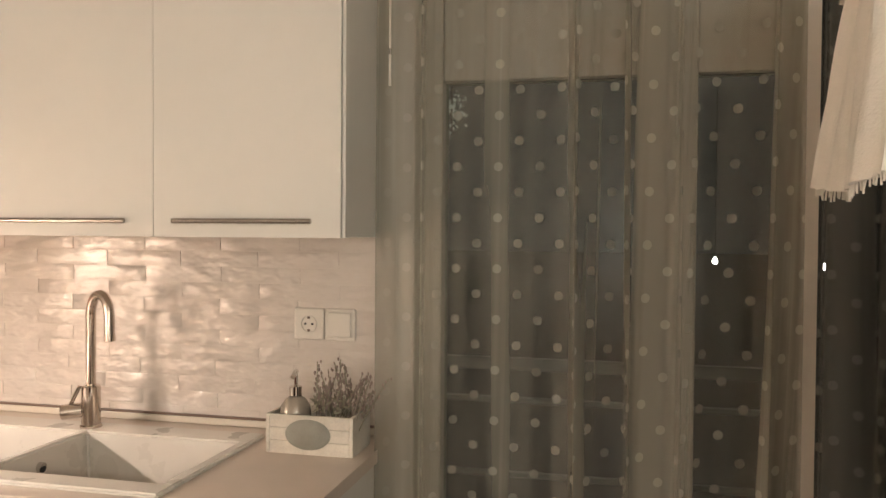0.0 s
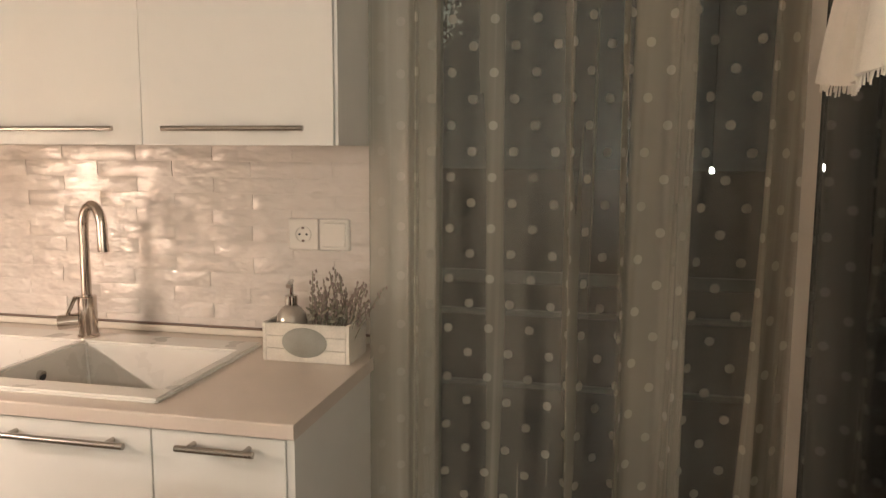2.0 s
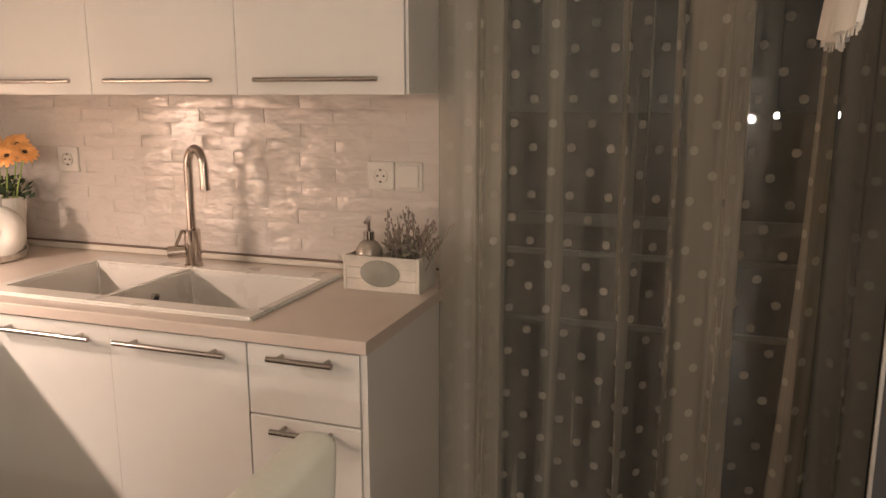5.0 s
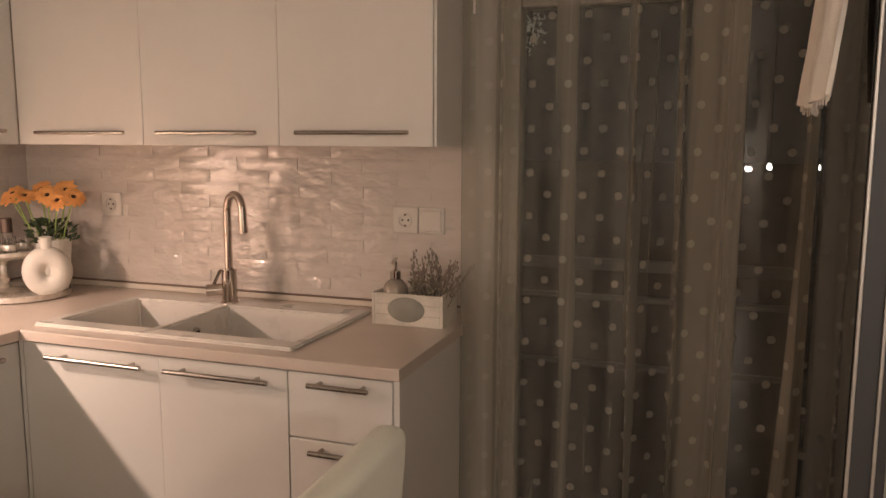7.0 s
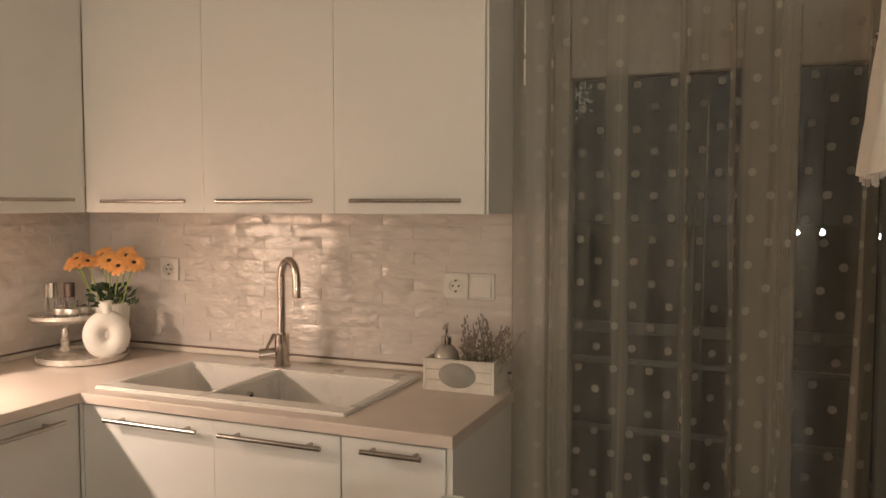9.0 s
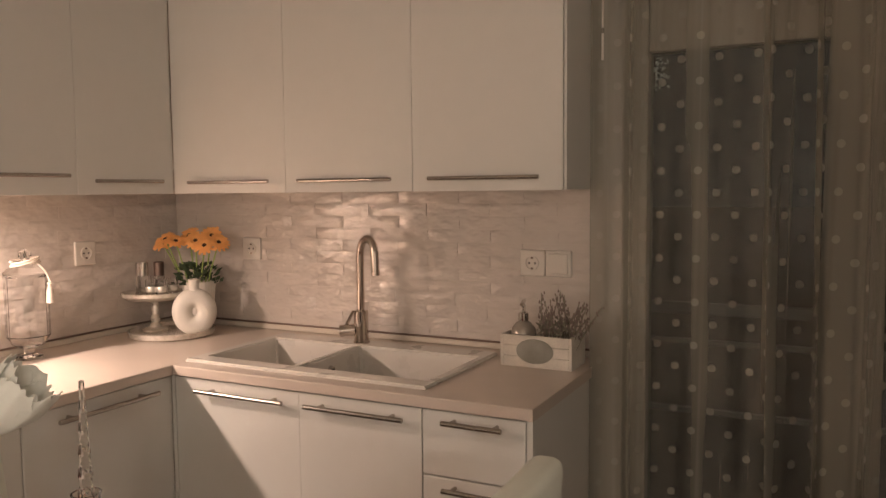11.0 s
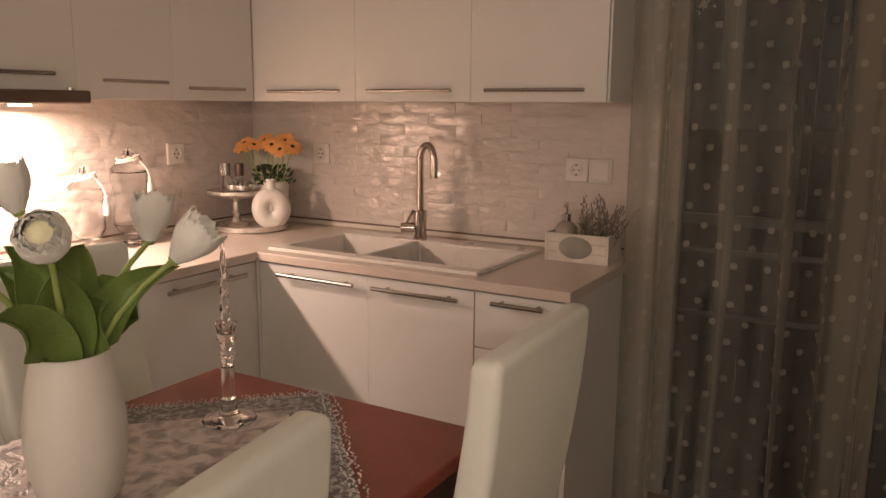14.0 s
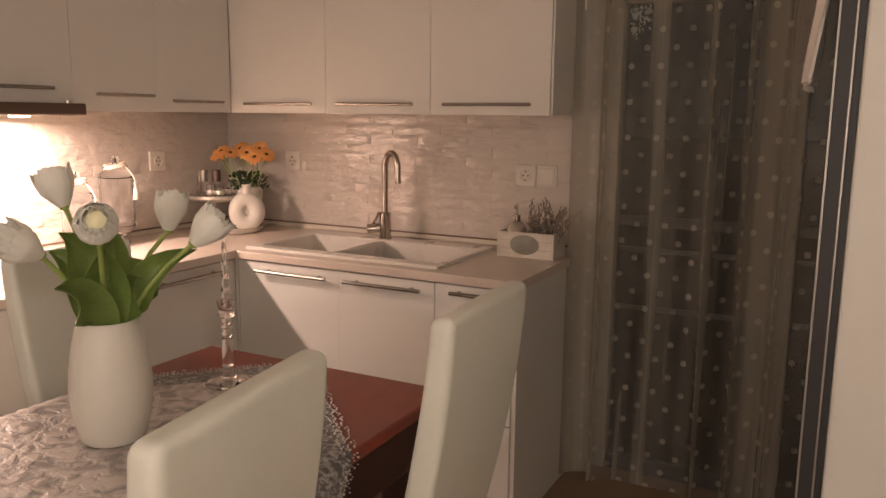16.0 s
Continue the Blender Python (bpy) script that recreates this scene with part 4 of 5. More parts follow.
def leaf(root, tip, bend, width, name="leaf"):
    root, tip, bend = Vector(root), Vector(tip), Vector(bend)
    b = bmesh.new()
    rows = []
    for j in range(13):
        f = j / 12
        c = root.lerp(bend, f).lerp(bend.lerp(tip, f), f)
        t_ = ((bend - root) * (1 - f) + (tip - bend) * f).normalized()
        side = t_.cross(Vector((0.7, -0.55, 0.45)))
        side = side.normalized() if side.length > 0.05 else Vector((0, 1, 0))
        nrm = side.cross(t_)
        w = width * (math.sin(math.pi * (0.06 + 0.94 * f)) ** 0.9) * (1 - 0.1 * f) * min(1, 0.55 + 1.2 * f)
        rows.append([b.verts.new(c + side * w * s + nrm * (abs(s) ** 1.5 * w * 0.45 + 0.004 * math.sin(7 * f + 3 * s + root.x * 60))) for s in (-1, -0.6, -0.2, 0.2, 0.6, 1)])
        for v in rows[-1]:
            out = Vector((v.co.x - VX, v.co.y - VY, 0))
            if v.co.z < VZ + 0.212 and out.length > 0.037:
                v.co += out.normalized() * (0.037 - out.length)
    for j in range(12):
        for i in range(5):
            b.faces.new((rows[j][i], rows[j][i + 1], rows[j + 1][i + 1], rows[j + 1][i]))
    b.normal_update()
    bmesh.ops.solidify(b, geom=b.faces[:], thickness=0.0012)
    part(name, b, LEAF, bunch)


zb = VZ + 0.17
for tip, bend, w in (((-0.672, 0.282, 1.004), (-0.630, 0.235, 1.105), 0.026), ((-0.530, 0.245, 1.135), (-0.60, 0.200, 1.04), 0.027),
                     ((-0.590, 0.020, 1.105), (-0.61, 0.060, 1.035), 0.033), ((-0.655, 0.080, 1.175), (-0.645, 0.100, 1.08), 0.033),
                     ((-0.665, 0.195, 1.160), (-0.655, 0.165, 1.09), 0.033), ((-0.585, 0.105, 1.150), (-0.600, 0.120, 1.07), 0.035),
                     ((-0.700, 0.090, 1.140), (-0.690, 0.100, 1.08), 0.030), ((-0.580, 0.165, 1.095), (-0.600, 0.155, 1.05), 0.036),
                     ((-0.625, 0.145, 1.120), (-0.640, 0.150, 1.06), 0.036)):
    lo = tip[2] < 1.02
    k = 0.12 if not lo else 0.45
    bend = (VX + (tip[0] - VX) * k, VY + (tip[1] - VY) * k, 1.20 if lo else 1.02 + (tip[2] - 1.02) * 0.75)
    leaf((VX + (tip[0] - VX) * 0.10, VY + (tip[1] - VY) * 0.10, zb - 0.06), tip, bend, w * 1.12)

# ---- glass candlestick ----
KX, KY, KZ = -0.660, 0.448, TZ + 0.0065
cs = thing("candlestick", "clear glass candlestick with a twisted clear taper", "candlestick", (KX, KY, KZ))
part("foot", lathe([(0, 0.0), (0.044, 0.0), (0.047, 0.003), (0.044, 0.007), (0.018, 0.014), (0.012, 0.03), (0.012, 0.04), (0, 0.04)], (KX, KY, KZ), 32), SOFT_GLASS, cs)
part("stem", lathe([(0, 0.0405), (0.0115, 0.0405), (0.0115, 0.098), (0, 0.098)], (KX, KY, KZ), 20), SOFT_GLASS, cs)
for z0, r in ((0.099, 0.012), (0.113, 0.014), (0.127, 0.012)):
    part("bead", lathe([(0, 0), (r * 0.7, 0.001), (r, 0.007), (r * 0.7, 0.0145), (0, 0.0155)], (KX, KY, KZ + z0), 16), SOFT_GLASS, cs)
part("cup", lathe([(0, 0.142), (0.012, 0.142), (0.017, 0.148), (0.0155, 0.162), (0.0195, 0.176), (0.0165, 0.176), (0.012, 0.16), (0, 0.156)], (KX, KY, KZ), 20), SOFT_GLASS, cs)
b = bmesh.new()
rings = []
for j in range(40):
    f = j / 39
    r = 0.0092 * (1 - 0.72 * f)
    rings.append([b.verts.new((KX + r * (1 + 0.22 * math.cos(4 * (a - 9 * f))) * math.cos(a), KY + r * (1 + 0.22 * math.cos(4 * (a - 9 * f))) * math.sin(a), KZ + 0.1575 + 0.165 * f))
                  for a in [2 * math.pi * k / 16 for k in range(16)]])
for a, c in zip(rings, rings[1:]):
    for k in range(16):
        b.faces.new((a[k], a[(k + 1) % 16], c[(k + 1) % 16], c[k]))
b.faces.new(rings[0][::-1])
b.faces.new(rings[-1])
part("taper", b, SOFT_GLASS, cs, "twisted clear taper candle")

# ---- corner group: tray, cake stand, glasses, ring vase, gerberas ----
tray = thing("round_tray", "round silver mosaic tray on the worktop", "tray", (-1.905, 1.80, WT))
part("plate", lathe([(0, 0.0005), (0.135, 0.0005), (0.146, 0.004), (0.150, 0.022), (0.146, 0.024), (0.140, 0.012), (0, 0.010)], (-1.905, 1.80, WT), 56), SILVER, tray)
SXc, SYc, SZc = -1.985, 1.80, WT + 0.0105
cake = thing("cake_stand", "small silver pedestal cake stand on a tray", "cake stand", (SXc, SYc, SZc))
part("pedestal", lathe([(0, 0), (0.045, 0), (0.047, 0.006), (0.022, 0.014), (0.013, 0.03), (0.018, 0.045), (0.011, 0.058), (0.014, 0.075), (0.010, 0.09), (0.02, 0.108), (0, 0.108)], (SXc, SYc, SZc), 24), SILVER, cake)
part("plate", lathe([(0, 0.1085), (0.06, 0.1085), (0.100, 0.116), (0.112, 0.128), (0.113, 0.140), (0.108, 0.140), (0.103, 0.129), (0, 0.125)], (SXc, SYc, SZc), 40), SILVER, cake)
for dx, dy, h, r in ((-0.045, -0.02, 0.115, 0.017), (-0.012, -0.035, 0.12, 0.017), (0.02, 0.005, 0.118, 0.018), (0.035, -0.045, 0.062, 0.019), (0.068, -0.03, 0.06, 0.019), (-0.02, 0.03, 0.065, 0.019), (0.065, 0.02, 0.062, 0.018)):
    at = (SXc + dx, SYc + dy, SZc + 0.1265)
    g = thing("small_bottle" if h > 0.1 else "shot_glass", "slim glass bottle with a dark cap" if h > 0.1 else "small clear glass with a silver band", "bottle" if h > 0.1 else "glass", at, "glasses on the cake stand")
    if h > 0.1:
        part("body", lathe([(0, 0), (r, 0), (r, h * 0.55), (r * 0.95, h * 0.6), (0, h * 0.6)], at, 16), CLEAR, g)
        part("cap", lathe([(0, h * 0.605), (r, h * 0.605), (r, h), (r * 0.9, h + 0.002), (0, h + 0.002)], at, 16), CHROME if dx < 0 else DARK_METAL, g, "metal cap")
    else:
        part("body", lathe([(0, 0), (r, 0), (r * 1.08, h), (r * 0.98, h), (r * 0.9, 0.008), (0, 0.008)], at, 16), CLEAR, g)
        part("band", lathe([(r * 1.035, h * 0.3), (r * 1.075, h * 0.32), (r * 1.10, h * 0.6), (r * 1.06, h * 0.62)], at, 16), SILVER, g, "silver band")

# ring vase: a fat upright ring with a neck
RVX, RVY, RVZ = -1.795, 1.798, WT + 0.0108
ring = thing("ring_vase", "matte white ring-shaped ceramic vase", "vase", (RVX, RVY, RVZ))
b = bmesh.new()
turn = Matrix.Rotation(radians(42), 4, "Z")
NM, NR = 36, 16
grid = []
for i in range(NM):
    a = 2 * math.pi * i / NM
    row = []
    for k in range(NR):
        c = 2 * math.pi * k / NR
        p = turn @ Vector(((0.041 + 0.034 * math.cos(c)) * math.sin(a), 0.031 * math.sin(c), (0.048 + 0.034 * math.cos(c)) * math.cos(a)))
        row.append(b.verts.new((RVX + p.x, RVY + p.y, max(RVZ, RVZ + 0.079 + p.z))))
    grid.append(row)
for i in range(NM):
    for k in range(NR):
        b.faces.new((grid[i][k], grid[(i + 1) % NM][k], grid[(i + 1) % NM][(k + 1) % NR], grid[i][(k + 1) % NR]))
part("ring", b, ROUGH_CERAMIC, ring)
part("neck", lathe([(0.022, 0.148), (0.017, 0.160), (0.0175, 0.185), (0.021, 0.191), (0.017, 0.192), (0.013, 0.186), (0, 0.165)], (RVX, RVY, RVZ), 22), ROUGH_CERAMIC, ring)

GX, GY = -1.875, 1.905
pot = thing("flower_glass", "frosted glass flower pot behind a ring vase", "vase", (GX, GY, WT + 0.0115))
part("body", lathe([(0, 0), (0.045, 0), (0.060, 0.17), (0.057, 0.17), (0.044, 0.01), (0, 0.01)], (GX, GY, WT + 0.0115), 28), ROUGH_CERAMIC, pot)
ger = thing("gerbera_bunch", "bunch of orange gerbera flowers with dark eyes", "flowers", (GX, GY, WT + 0.03))
random.seed(31)
for k, (dx, dy, z) in enumerate([(-0.15, -0.02, 1.185), (-0.095, -0.06, 1.205), (-0.035, -0.07, 1.20), (0.02, -0.03, 1.20), (0.075, -0.045, 1.185), (0.11, -0.01, 1.195), (-0.06, 0.02, 1.215), (0.045, 0.025, 1.215)]):
    p = Vector((GX + dx, GY + dy, z))
    d = Vector((0.3 + dx * 2.5 + random.gauss(0, 0.15), -0.55 + random.gauss(0, 0.15), 0.70)).normalized()
    rot = Matrix.Translation(p) @ d.to_track_quat("Z", "Y").to_matrix().to_4x4()
    b = bmesh.new()
    for layer, (L, tilt) in enumerate(((0.042, 0.02), (0.035, 0.22))):
        for i in range(14):
            a = 2 * math.pi * (i + 0.5 * layer) / 14
            m = rot @ Matrix.Rotation(a, 4, "Z") @ Matrix.Rotation(-tilt + random.gauss(0, 0.08), 4, "Y")
            vs = [b.verts.new(m @ Vector(q)) for q in ((0.006, -0.002, 0), (L * 0.55, -0.0078, 0.001), (L * 0.94, -0.0048, -0.003), (L, 0, -0.004), (L * 0.94, 0.0048, -0.003), (L * 0.55, 0.0078, 0.001), (0.006, 0.002, 0))]
            b.faces.new(vs)
    hd = part("flower_head", b, GERBERA, ger, smooth=False)
    part("eye", join(None, (lambda q: (bmesh.ops.create_icosphere(q, subdivisions=2, radius=0.009, matrix=rot @ Matrix.Diagonal((1, 1, 0.6, 1))), q)[1])(bmesh.new())), DARK_EYE, hd, "dark brown eye")
    part("stem", tube([(GX + dx * 0.2, GY + dy * 0.2, WT + 0.06), (GX + dx * 0.55, GY + dy * 0.6, 1.08), tuple(p - d * 0.003)], 0.0025, 6), STEM, ger)
b = bmesh.new()
for i in range(150):
    a, rr = random.uniform(0, 6.28), random.uniform(0, 0.075)
    c = Vector((GX + rr * math.cos(a), GY + rr * math.sin(a), random.uniform(1.045, 1.115) - rr * 0.2))
    d = Vector((math.cos(a), math.sin(a), random.uniform(0.2, 1.2))).normalized() * random.uniform(0.018, 0.034)
    s = d.orthogonal().normalized() * 0.007
    b.faces.new([b.verts.new(c), b.verts.new(c + d * 0.5 + s), b.verts.new(c + d), b.verts.new(c + d * 0.5 - s)])
part("foliage", b, FOLIAGE, ger, "dark green foliage", smooth=False)

# ---- wooden box with soap and lavender ----
BX0, BX1, BY0, BY1, BZ = -0.662, -0.450, 1.830, 1.955, WT + 0.0005
crate = thing("wooden_box", "white-washed wooden box with an oval grey plaque", "box", ((BX0 + BX1) / 2, 1.89, BZ))
for z0, z1 in ((BZ, BZ + 0.030), (BZ + 0.0308, BZ + 0.060), (BZ + 0.0608, BZ + 0.090)):
    part("front_slat", box(BX0 + 0.009, BX1 - 0.009, BY0, BY0 + 0.008, z0, z1, 0.001), PAINTED_WOOD, crate)
    part("back_slat", box(BX0 + 0.009, BX1 - 0.009, BY1 - 0.008, BY1, z0, z1, 0.001), PAINTED_WOOD, crate)
for x0 in (BX0, BX1 - 0.0085):
    part("side_board", box(x0, x0 + 0.0085, BY0, BY1, BZ, BZ + 0.0905, 0.001), PAINTED_WOOD, crate)
part("bottom", box(BX0 + 0.009, BX1 - 0.009, BY0 + 0.0085, BY1 - 0.0085, BZ, BZ + 0.007), PAINTED_WOOD, crate)
b = bmesh.new()
lathe([(0, 0), (0.030, 0), (0.032, 0.0015), (0.030, 0.003), (0, 0.003)], (0, 0, 0), 40, b)
bmesh.ops.transform(b, matrix=Matrix.Translation((-0.558, BY0 - 0.0002, BZ + 0.047)) @ Matrix.Rotation(radians(90), 4, "X") @ Matrix.Diagonal((1.72, 1.1, 1, 1)), verts=b.verts)
part("plaque", b, PLAQUE, crate, "oval grey-green plaque")
soap_at = (-0.612, 1.885, BZ + 0.0075)
soap = thing("soap_dispenser", "round glass soap dispenser with a chrome pump", "soap dispenser", soap_at)
part("bottle", lathe([(0, 0), (0.034, 0), (0.037, 0.01), (0.037, 0.075), (0.034, 0.095), (0.022, 0.110), (0.012, 0.116), (0, 0.116)], soap_at, 28), SMOKED, soap)
part("collar", lathe([(0, 0.1165), (0.015, 0.1165), (0.015, 0.138), (0.007, 0.141), (0, 0.141)], soap_at, 20), CHROME, soap)
part("pump", tube([(soap_at[0], soap_at[1], soap_at[2] + 0.141), (soap_at[0], soap_at[1], soap_at[2] + 0.170)], 0.005, 10), CHROME, soap)
part("spout", tube([(soap_at[0], soap_at[1] + 0.006, soap_at[2] + 0.172), (soap_at[0] + 0.006, soap_at[1] - 0.018, soap_at[2] + 0.173), (soap_at[0] + 0.008, soap_at[1] - 0.036, soap_at[2] + 0.166)], 0.0055, 10), CHROME, soap)
lav = thing("lavender_bunch", "dried lavender sprigs standing in a wooden box", "plant", (-0.52, 1.895, BZ + 0.0075))
random.seed(44)
for k in range(34):
    root = Vector((random.uniform(-0.565, -0.465), random.uniform(1.85, 1.94), BZ + 0.01))
    lean = Vector((random.gauss(0.012, 0.055) + (root.x + 0.515) * 0.7, random.gauss(0, 0.025), 0))
    lean.x = max(-0.035, min(0.085, lean.x))
    h = random.uniform(0.12, 0.205) - abs(lean.x) * 0.4
    tip = root + lean + Vector((0, 0, h))
    tip.y = min(tip.y, 2.02)
    mid = root.lerp(tip, 0.5) - lean * 0.15
    line = [root.lerp(mid, i / 4).lerp(mid.lerp(tip, i / 4), i / 4) for i in range(5)]
    stalk = part("stalk", tube(line, 0.0013, 5), LAV_STALK, lav)
    buds = bmesh.new()
    for q in range(11):
        f = 0.55 + 0.45 * q / 10
        c = root.lerp(mid, f).lerp(mid.lerp(tip, f), f) + Vector((random.gauss(0, 0.0035), random.gauss(0, 0.0035), 0))
        bmesh.ops.create_icosphere(buds, subdivisions=1, radius=random.uniform(0.0018, 0.0034), matrix=Matrix.Translation(c) @ Matrix.Diagonal((1, 1, 1.9, 1)))
    part("flower_spike", buds, LAVENDER, stalk)
low_leaf = bmesh.new()
for k in range(70):
    c = Vector((random.uniform(-0.57, -0.455), random.uniform(1.845, 1.945), BZ + random.uniform(0.085, 0.125)))
    d = Vector((random.gauss(0, 1), random.gauss(0, 1), abs(random.gauss(0, 1)))).normalized() * random.uniform(0.012, 0.03)
    s = d.orthogonal().normalized() * 0.004
    low_leaf.faces.new([low_leaf.verts.new(c), low_leaf.verts.new(c + d * 0.5 + s), low_leaf.verts.new(c + d), low_leaf.verts.new(c + d * 0.5 - s)])
part("foliage", low_leaf, LAV_STALK, lav, "grey-green needle foliage", smooth=False)["kind"] = "stuff"


# ---- jars and tins on the cooker side ----
def glass_jar(at, r, h, label):
    t = thing("glass_jar", label, "jar", at, "glass jars")
    part("body", lathe([(0, 0), (r * 0.62, 0), (r * 0.64, 0.006), (r * 0.25, 0.014), (r * 0.25, 0.03), (r * 0.7, 0.042), (r, 0.07), (r, h), (r * 0.93, h + 0.004), (r * 0.93, h + 0.001), (r * 0.95, h - 0.004),
                        (r * 0.95, 0.072), (r * 0.65, 0.048), (0, 0.046)], at, 32), CLEAR, t)
    lid = part("lid", lathe([(r * 1.02, h + 0.0045), (r * 1.03, h + 0.009), (r * 0.8, h + 0.022), (r * 0.3, h + 0.036), (r * 0.14, h + 0.044), (r * 0.3, h + 0.058), (r * 0.26, h + 0.072), (0, h + 0.08), (0, h + 0.078),
                             (r * 0.1, h + 0.04), (r * 0.75, h + 0.018), (r * 0.97, h + 0.0045)], at, 32), CLEAR, t, "domed glass lid with a ball knob")
    cord = [(at[0] + r * (0.62 + 0.05 * math.sin(2.3 * a)) * math.cos(a), at[1] + r * (0.62 + 0.05 * math.sin(2.3 * a)) * math.sin(a), at[2] + h + 0.031 + 0.007 * math.sin(a + 0.6) + 0.0011 * a)
            for a in [k * 0.3927 for k in range(45)]]
    part("cord", tube(cord, 0.0036, 8), ROPE, lid, "white cord with a tassel")
    knot = Vector((at[0] + r * 0.60, at[1] + 0.010, at[2] + h + 0.040))
    edge = Vector((at[0] + r * 1.06, at[1] + 0.026, at[2] + h + 0.012))
    end = edge + Vector((0.004, 0.002, -0.03))
    run = [knot.lerp(edge, f / 6).lerp(edge.lerp(end, f / 6), f / 6) for f in range(7)]
    part("tassel_cord", tube(run, 0.0032, 6), ROPE, lid)
    part("tassel", lathe([(0, 0.0), (0.0075, -0.005), (0.005, -0.014), (0.0095, -0.03), (0.0115, -0.066), (0, -0.068)], tuple(end), 12), ROPE, lid)
    return t


glass_jar((-2.010, 1.325, WT + 0.0005), 0.062, 0.255, "tall clear glass jar with a domed lid and tassel")
glass_jar((-2.015, 1.155, WT + 0.0005), 0.055, 0.205, "clear glass jar with a domed lid and white cord")

tin_at = (-2.045, 0.795, WT + 0.0005)
tin = thing("black_tin", "black tin canister with a pale framed label", "canister", tin_at)
part("body", lathe([(0, 0), (0.048, 0), (0.05, 0.003), (0.05, 0.125), (0, 0.125)], tin_at, 32), BLACK_TIN, tin)
lid = part("lid", lathe([(0.052, 0.1255), (0.052, 0.140), (0.046, 0.143), (0, 0.143)], tin_at, 32), BLACK_TIN, tin)
arc = [(tin_at[0] + 0.012 * 0, tin_at[1] + 0.028 * math.cos(a), tin_at[2] + 0.143 + 0.024 * math.sin(a)) for a in [math.pi * k / 10 for k in range(11)]]
part("handle", tube(arc, 0.0025, 8), STEEL, lid, "thin wire handle")


def on_tin(a, z, r=0.0512):
    return (tin_at[0] + r * math.cos(a), tin_at[1] + r * math.sin(a), tin_at[2] + z)


face = radians(-28)
b = bmesh.new()
loop = [(face + 0.62 * math.cos(k * 0.2618) * (1 + 0.08 * math.cos(k * 1.047)), 0.062 + 0.042 * math.sin(k * 0.2618)) for k in range(25)]
tube([on_tin(a, z) for a, z in loop], 0.0009, 5, b)
part("label_frame", b, GREY_TIN, tin, "pale label outline")
txt = bpy.data.curves.new("word", "FONT")
txt.body, txt.size, txt.align_x, txt.align_y = "COFFEE", 0.017, "CENTER", "CENTER"
tmp = new("tmp_word", txt)
dg = bpy.context.evaluated_depsgraph_get()
wm = bpy.data.meshes.new_from_object(tmp.evaluated_get(dg))
bpy.data.objects.remove(tmp)
b = bmesh.new()
b.from_mesh(wm)
for v in b.verts:
    a = face + v.co.x / 0.05
    v.co = Vector(on_tin(a, 0.068 + v.co.y, 0.0506))
part("word", b, GREY_TIN, tin, "pale lettering", smooth=False)
b = bmesh.new()
for z, hw in ((0.050, 0.30), (0.043, 0.22)):
    tube([on_tin(face - hw + 2 * hw * k / 8, z, 0.0508) for k in range(9)], 0.0014, 4, b)
part("small_print", b, GREY_TIN, tin)

st_at = (-1.93, 0.60, WT + 0.0005)
stand = thing("tin_stand", "low black metal stand on the worktop", "stand", st_at)
part("ring", lathe([(0.058, 0.034), (0.064, 0.034), (0.064, 0.042), (0, 0.042), (0, 0.036), (0.058, 0.036)], st_at, 28), BLACK_TIN, stand)
for k in range(3):
    a = k * 2.094 + 0.5
    part("leg", tube([(st_at[0] + 0.055 * math.cos(a), st_at[1] + 0.055 * math.sin(a), st_at[2]), (st_at[0] + 0.055 * math.cos(a), st_at[1] + 0.055 * math.sin(a), st_at[2] + 0.0345)], 0.006, 8), BLACK_TIN, stand)
g_at = (st_at[0], st_at[1], st_at[2] + 0.0425)
gt = thing("grey_tin", "grey metal canister with a white rimmed lid", "canister", g_at)
part("body", lathe([(0, 0), (0.056, 0), (0.058, 0.003), (0.058, 0.125), (0, 0.125)], g_at, 32), GREY_TIN, gt)
part("lid", lathe([(0.061, 0.1255), (0.0615, 0.142), (0.056, 0.147), (0, 0.149)], g_at, 32), PLASTIC, gt, "white lid")

# ---- lamps behind: unseen bodies for the fill globes ----
for gx, gy, gz, watts in FILL_GLOBES:
    t = thing("pendant_lamp", "small lit globe lamp on a thin cord, out of view, giving fill light", "lamp", (gx, gy, CZ), "globe pendant lamps")
    b = bmesh.new()
    bmesh.ops.create_icosphere(b, subdivisions=3, radius=0.024, matrix=Matrix.Translation((gx, gy, gz)))
    part("globe", b, GLOBE, t, "glowing glass globe").visible_shadow = False
    part("cap", lathe([(0, 0.022), (0.012, 0.022), (0.010, 0.045), (0, 0.047)], (gx, gy, gz), 16), DARK_METAL, t)
    part("cord", tube([(gx, gy, gz + 0.046), (gx, gy, CZ - 0.02)], 0.0025, 6), SEAL, t)
    part("rose", lathe([(0, -0.02), (0.03, -0.02), (0.034, -0.001), (0, -0.001)], (gx, gy, CZ), 20), DARK_METAL, t)

# ---- tiles ----
TW, TH, JOINT = 0.222, 0.0415, 0.0022


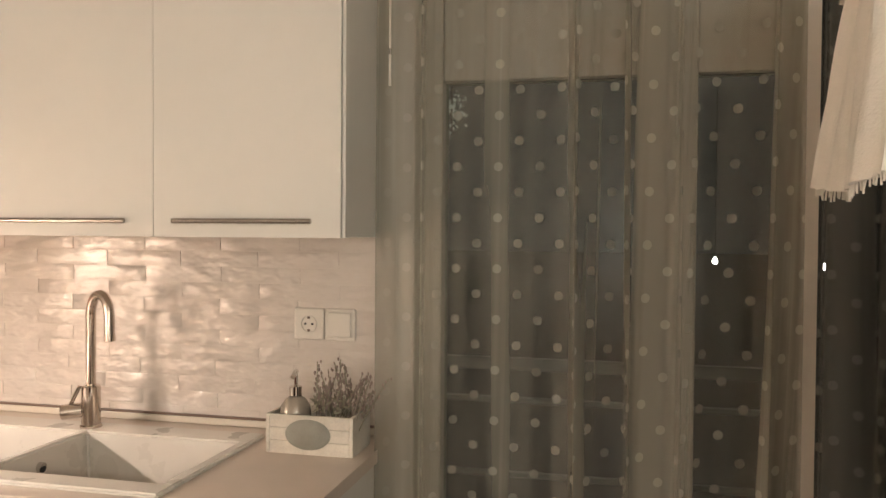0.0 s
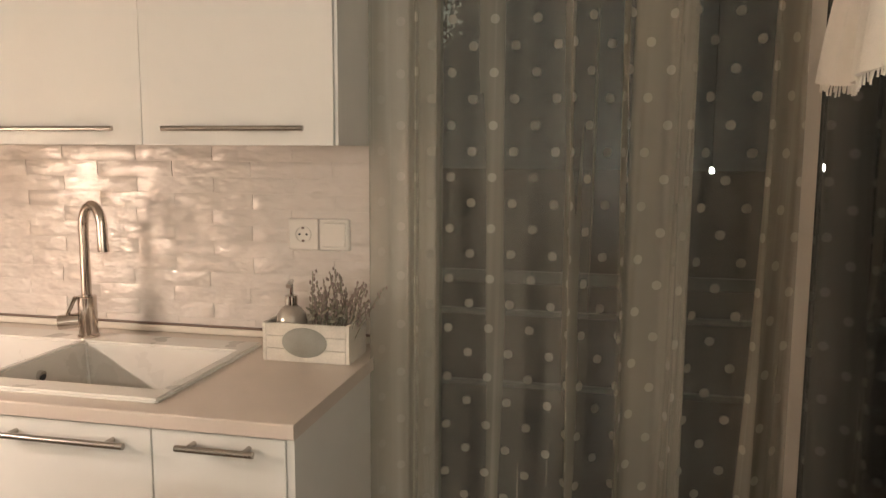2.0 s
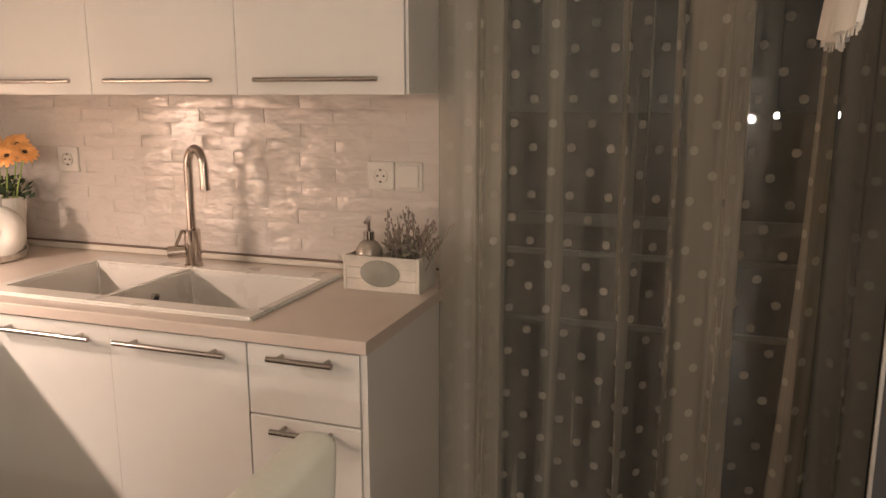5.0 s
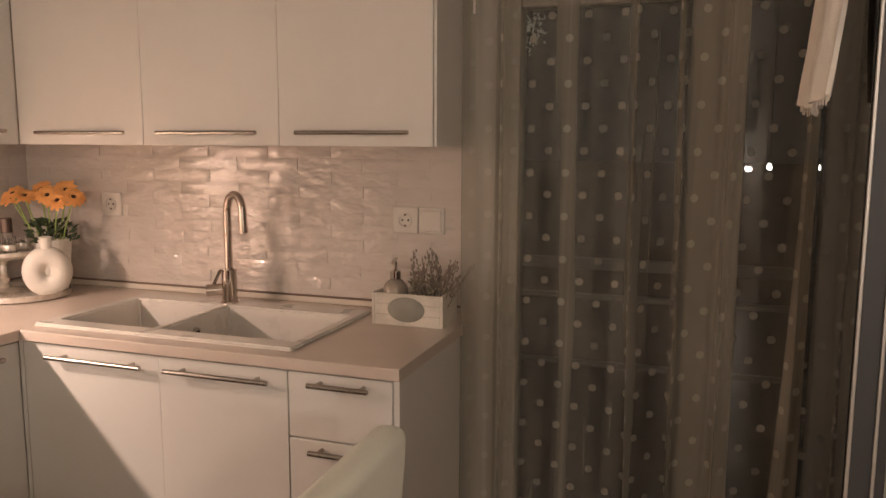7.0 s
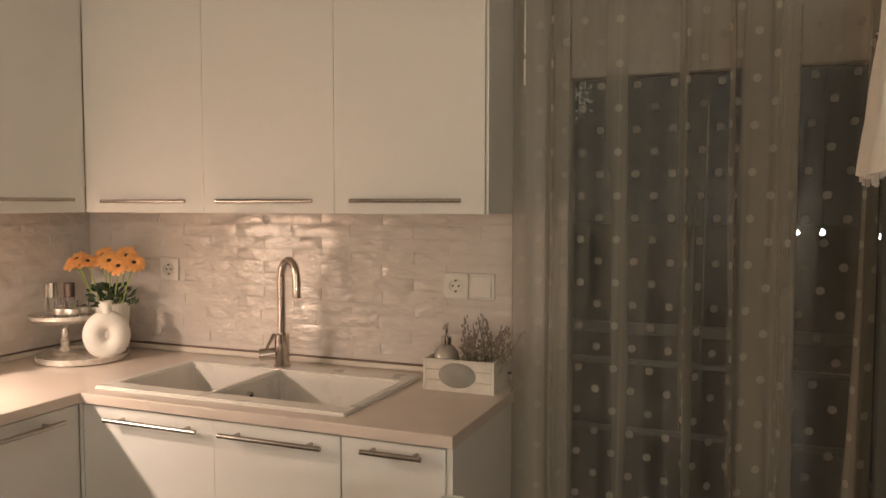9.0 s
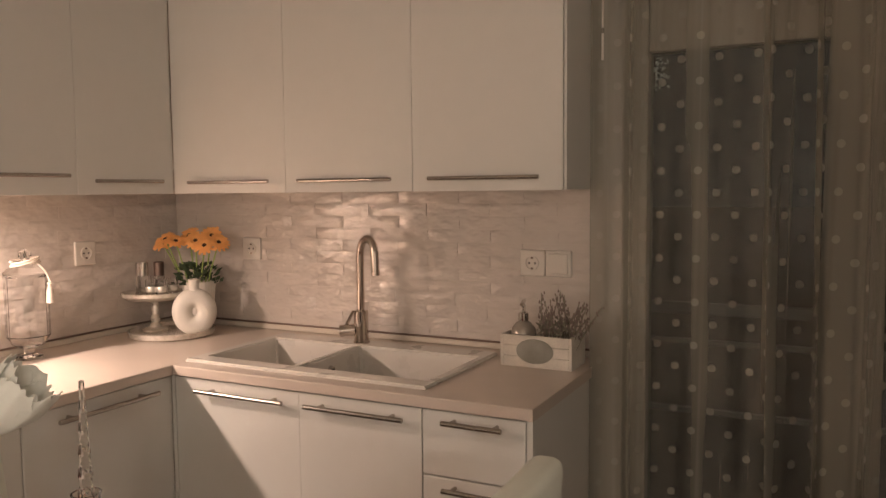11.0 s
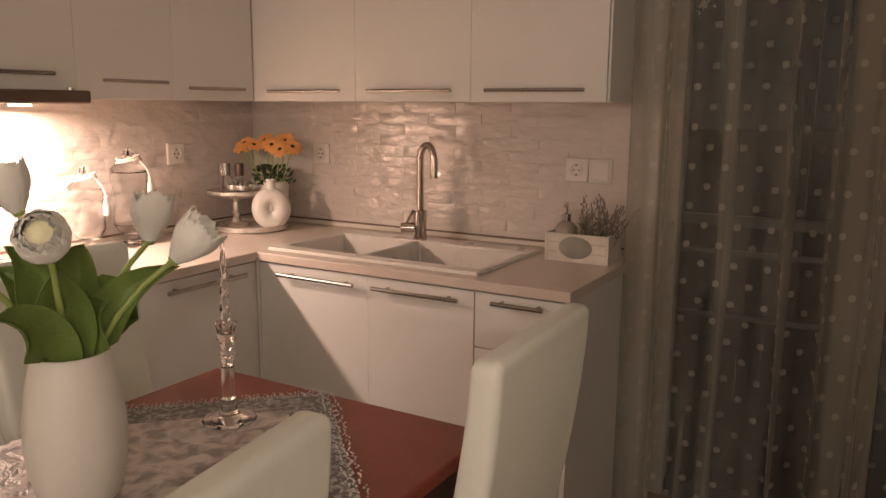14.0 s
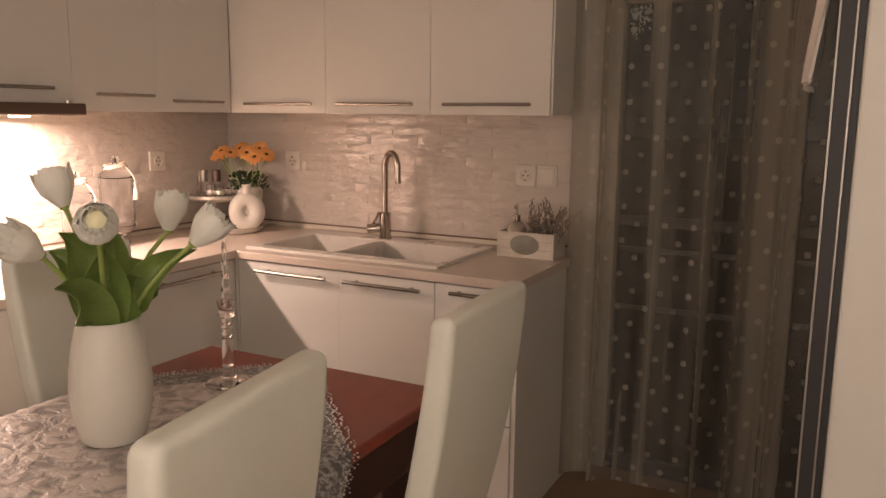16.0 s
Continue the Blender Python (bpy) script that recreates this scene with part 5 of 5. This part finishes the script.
def tile_mesh(seed, w, h):
    rng = random.Random(seed)
    b = bmesh.new()
    ease_u = 0.003 / w
    us = [0, ease_u] + [ease_u + (1 - 2 * ease_u) * k / (5 if w > 0.12 else 2) for k in range(1, 5 if w > 0.12 else 2)] + [1 - ease_u, 1]
    vs = [0, 0.07, 0.5, 0.93, 1]
    nx, ny = len(us) - 1, len(vs) - 1
    ph = [rng.uniform(0, 6.28) for _ in range(4)]
    grid = []
    for i, u in enumerate(us):
        for_col = []
        for j, v in enumerate(vs):
            edge = i in (0, nx) or j in (0, ny)
            d = 0.0076 if edge else 0.0079 + 0.0005 * math.sin(4.5 * u * w / 0.2 + ph[0]) + 0.0004 * math.sin(9 * u * w / 0.2 + ph[1] + 2 * v)
            for_col.append(b.verts.new(((u - 0.5) * w + (0.0006 * math.sin(ph[2] + 5 * v)), -d, (v - 0.5) * h + (0 if not edge else 0.0006 * math.sin(ph[3] + 7 * u)))))
        grid.append(for_col)
    for i in range(nx):
        for j in range(ny):
            b.faces.new((grid[i][j], grid[i + 1][j], grid[i + 1][j + 1], grid[i][j + 1]))
    rim = [e for e in b.edges if e.is_boundary]
    ext = bmesh.ops.extrude_edge_only(b, edges=rim)
    for v in [g for g in ext["geom"] if isinstance(g, bmesh.types.BMVert)]:
        v.co.y = -0.0005
    me = bpy.data.meshes.new("tile")
    bmesh.ops.recalc_face_normals(b, faces=b.faces)
    b.to_mesh(me)
    b.free()
    me.materials.append(TILE)
    me.shade_smooth()
    me.set_sharp_from_angle(angle=radians(25))
    return me


WHOLE = [tile_mesh(s, TW - JOINT, TH - JOINT) for s in range(14)]
CUT = {}


def tile_wall(wall, m, length, z0, z1, seed):
    """Tiles in half bond on a wall; m takes (along, out, up) to the world."""
    rng = random.Random(seed)
    inv = Matrix.Translation(-ORIGIN[wall.name])
    rows = int((z1 - z0) / TH + 0.999)
    for r in range(rows):
        x = -(r % 2) * TW / 2 - rng.uniform(0, 0.02)
        while x < length:
            a, c = max(x, 0), min(x + TW, length)
            x += TW
            if c - a < 0.02:
                continue
            if c - a > TW - 0.001:
                me = rng.choice(WHOLE)
            else:
                key = round((c - a) / 0.02)
                if key not in CUT:
                    CUT[key] = tile_mesh(100 + key, max(0.015, key * 0.02 - JOINT - 0.001), TH - JOINT)
                me = CUT[key]
            ob = new("tile", me)
            ob.parent = wall
            ob.matrix_basis = inv @ m @ pose((a + c) / 2, 0, z0 + (r + 0.5) * TH, rng.gauss(0, 0.22), 0, rng.gauss(0, 0.2)) @ Matrix.Rotation(math.pi * rng.randint(0, 1), 4, "Y")
    return rows


b = box(LX + 0.002, -0.415, WY - 0.0103, WY - 0.0005, WT - 0.028, UZ + 0.02)
part("grout_bed", b, GROUT, wall_north)
b = box(LX + 0.0005, LX + 0.0103, -0.8, WY - 0.005, WT - 0.03, UZ + 0.09)
part("grout_bed", b, GROUT, wall_west)
tile_wall(wall_north, Matrix.Translation((LX + 0.012, WY - 0.004, 0)), 1.69, WT + 0.002, UZ, 1)
tile_wall(wall_west, Matrix.Translation((LX + 0.004, 0.2, 0)) @ Matrix.Rotation(radians(90), 4, "Z"), WY - 0.2 - 0.012, WT + 0.002, UZ + 0.03, 2)
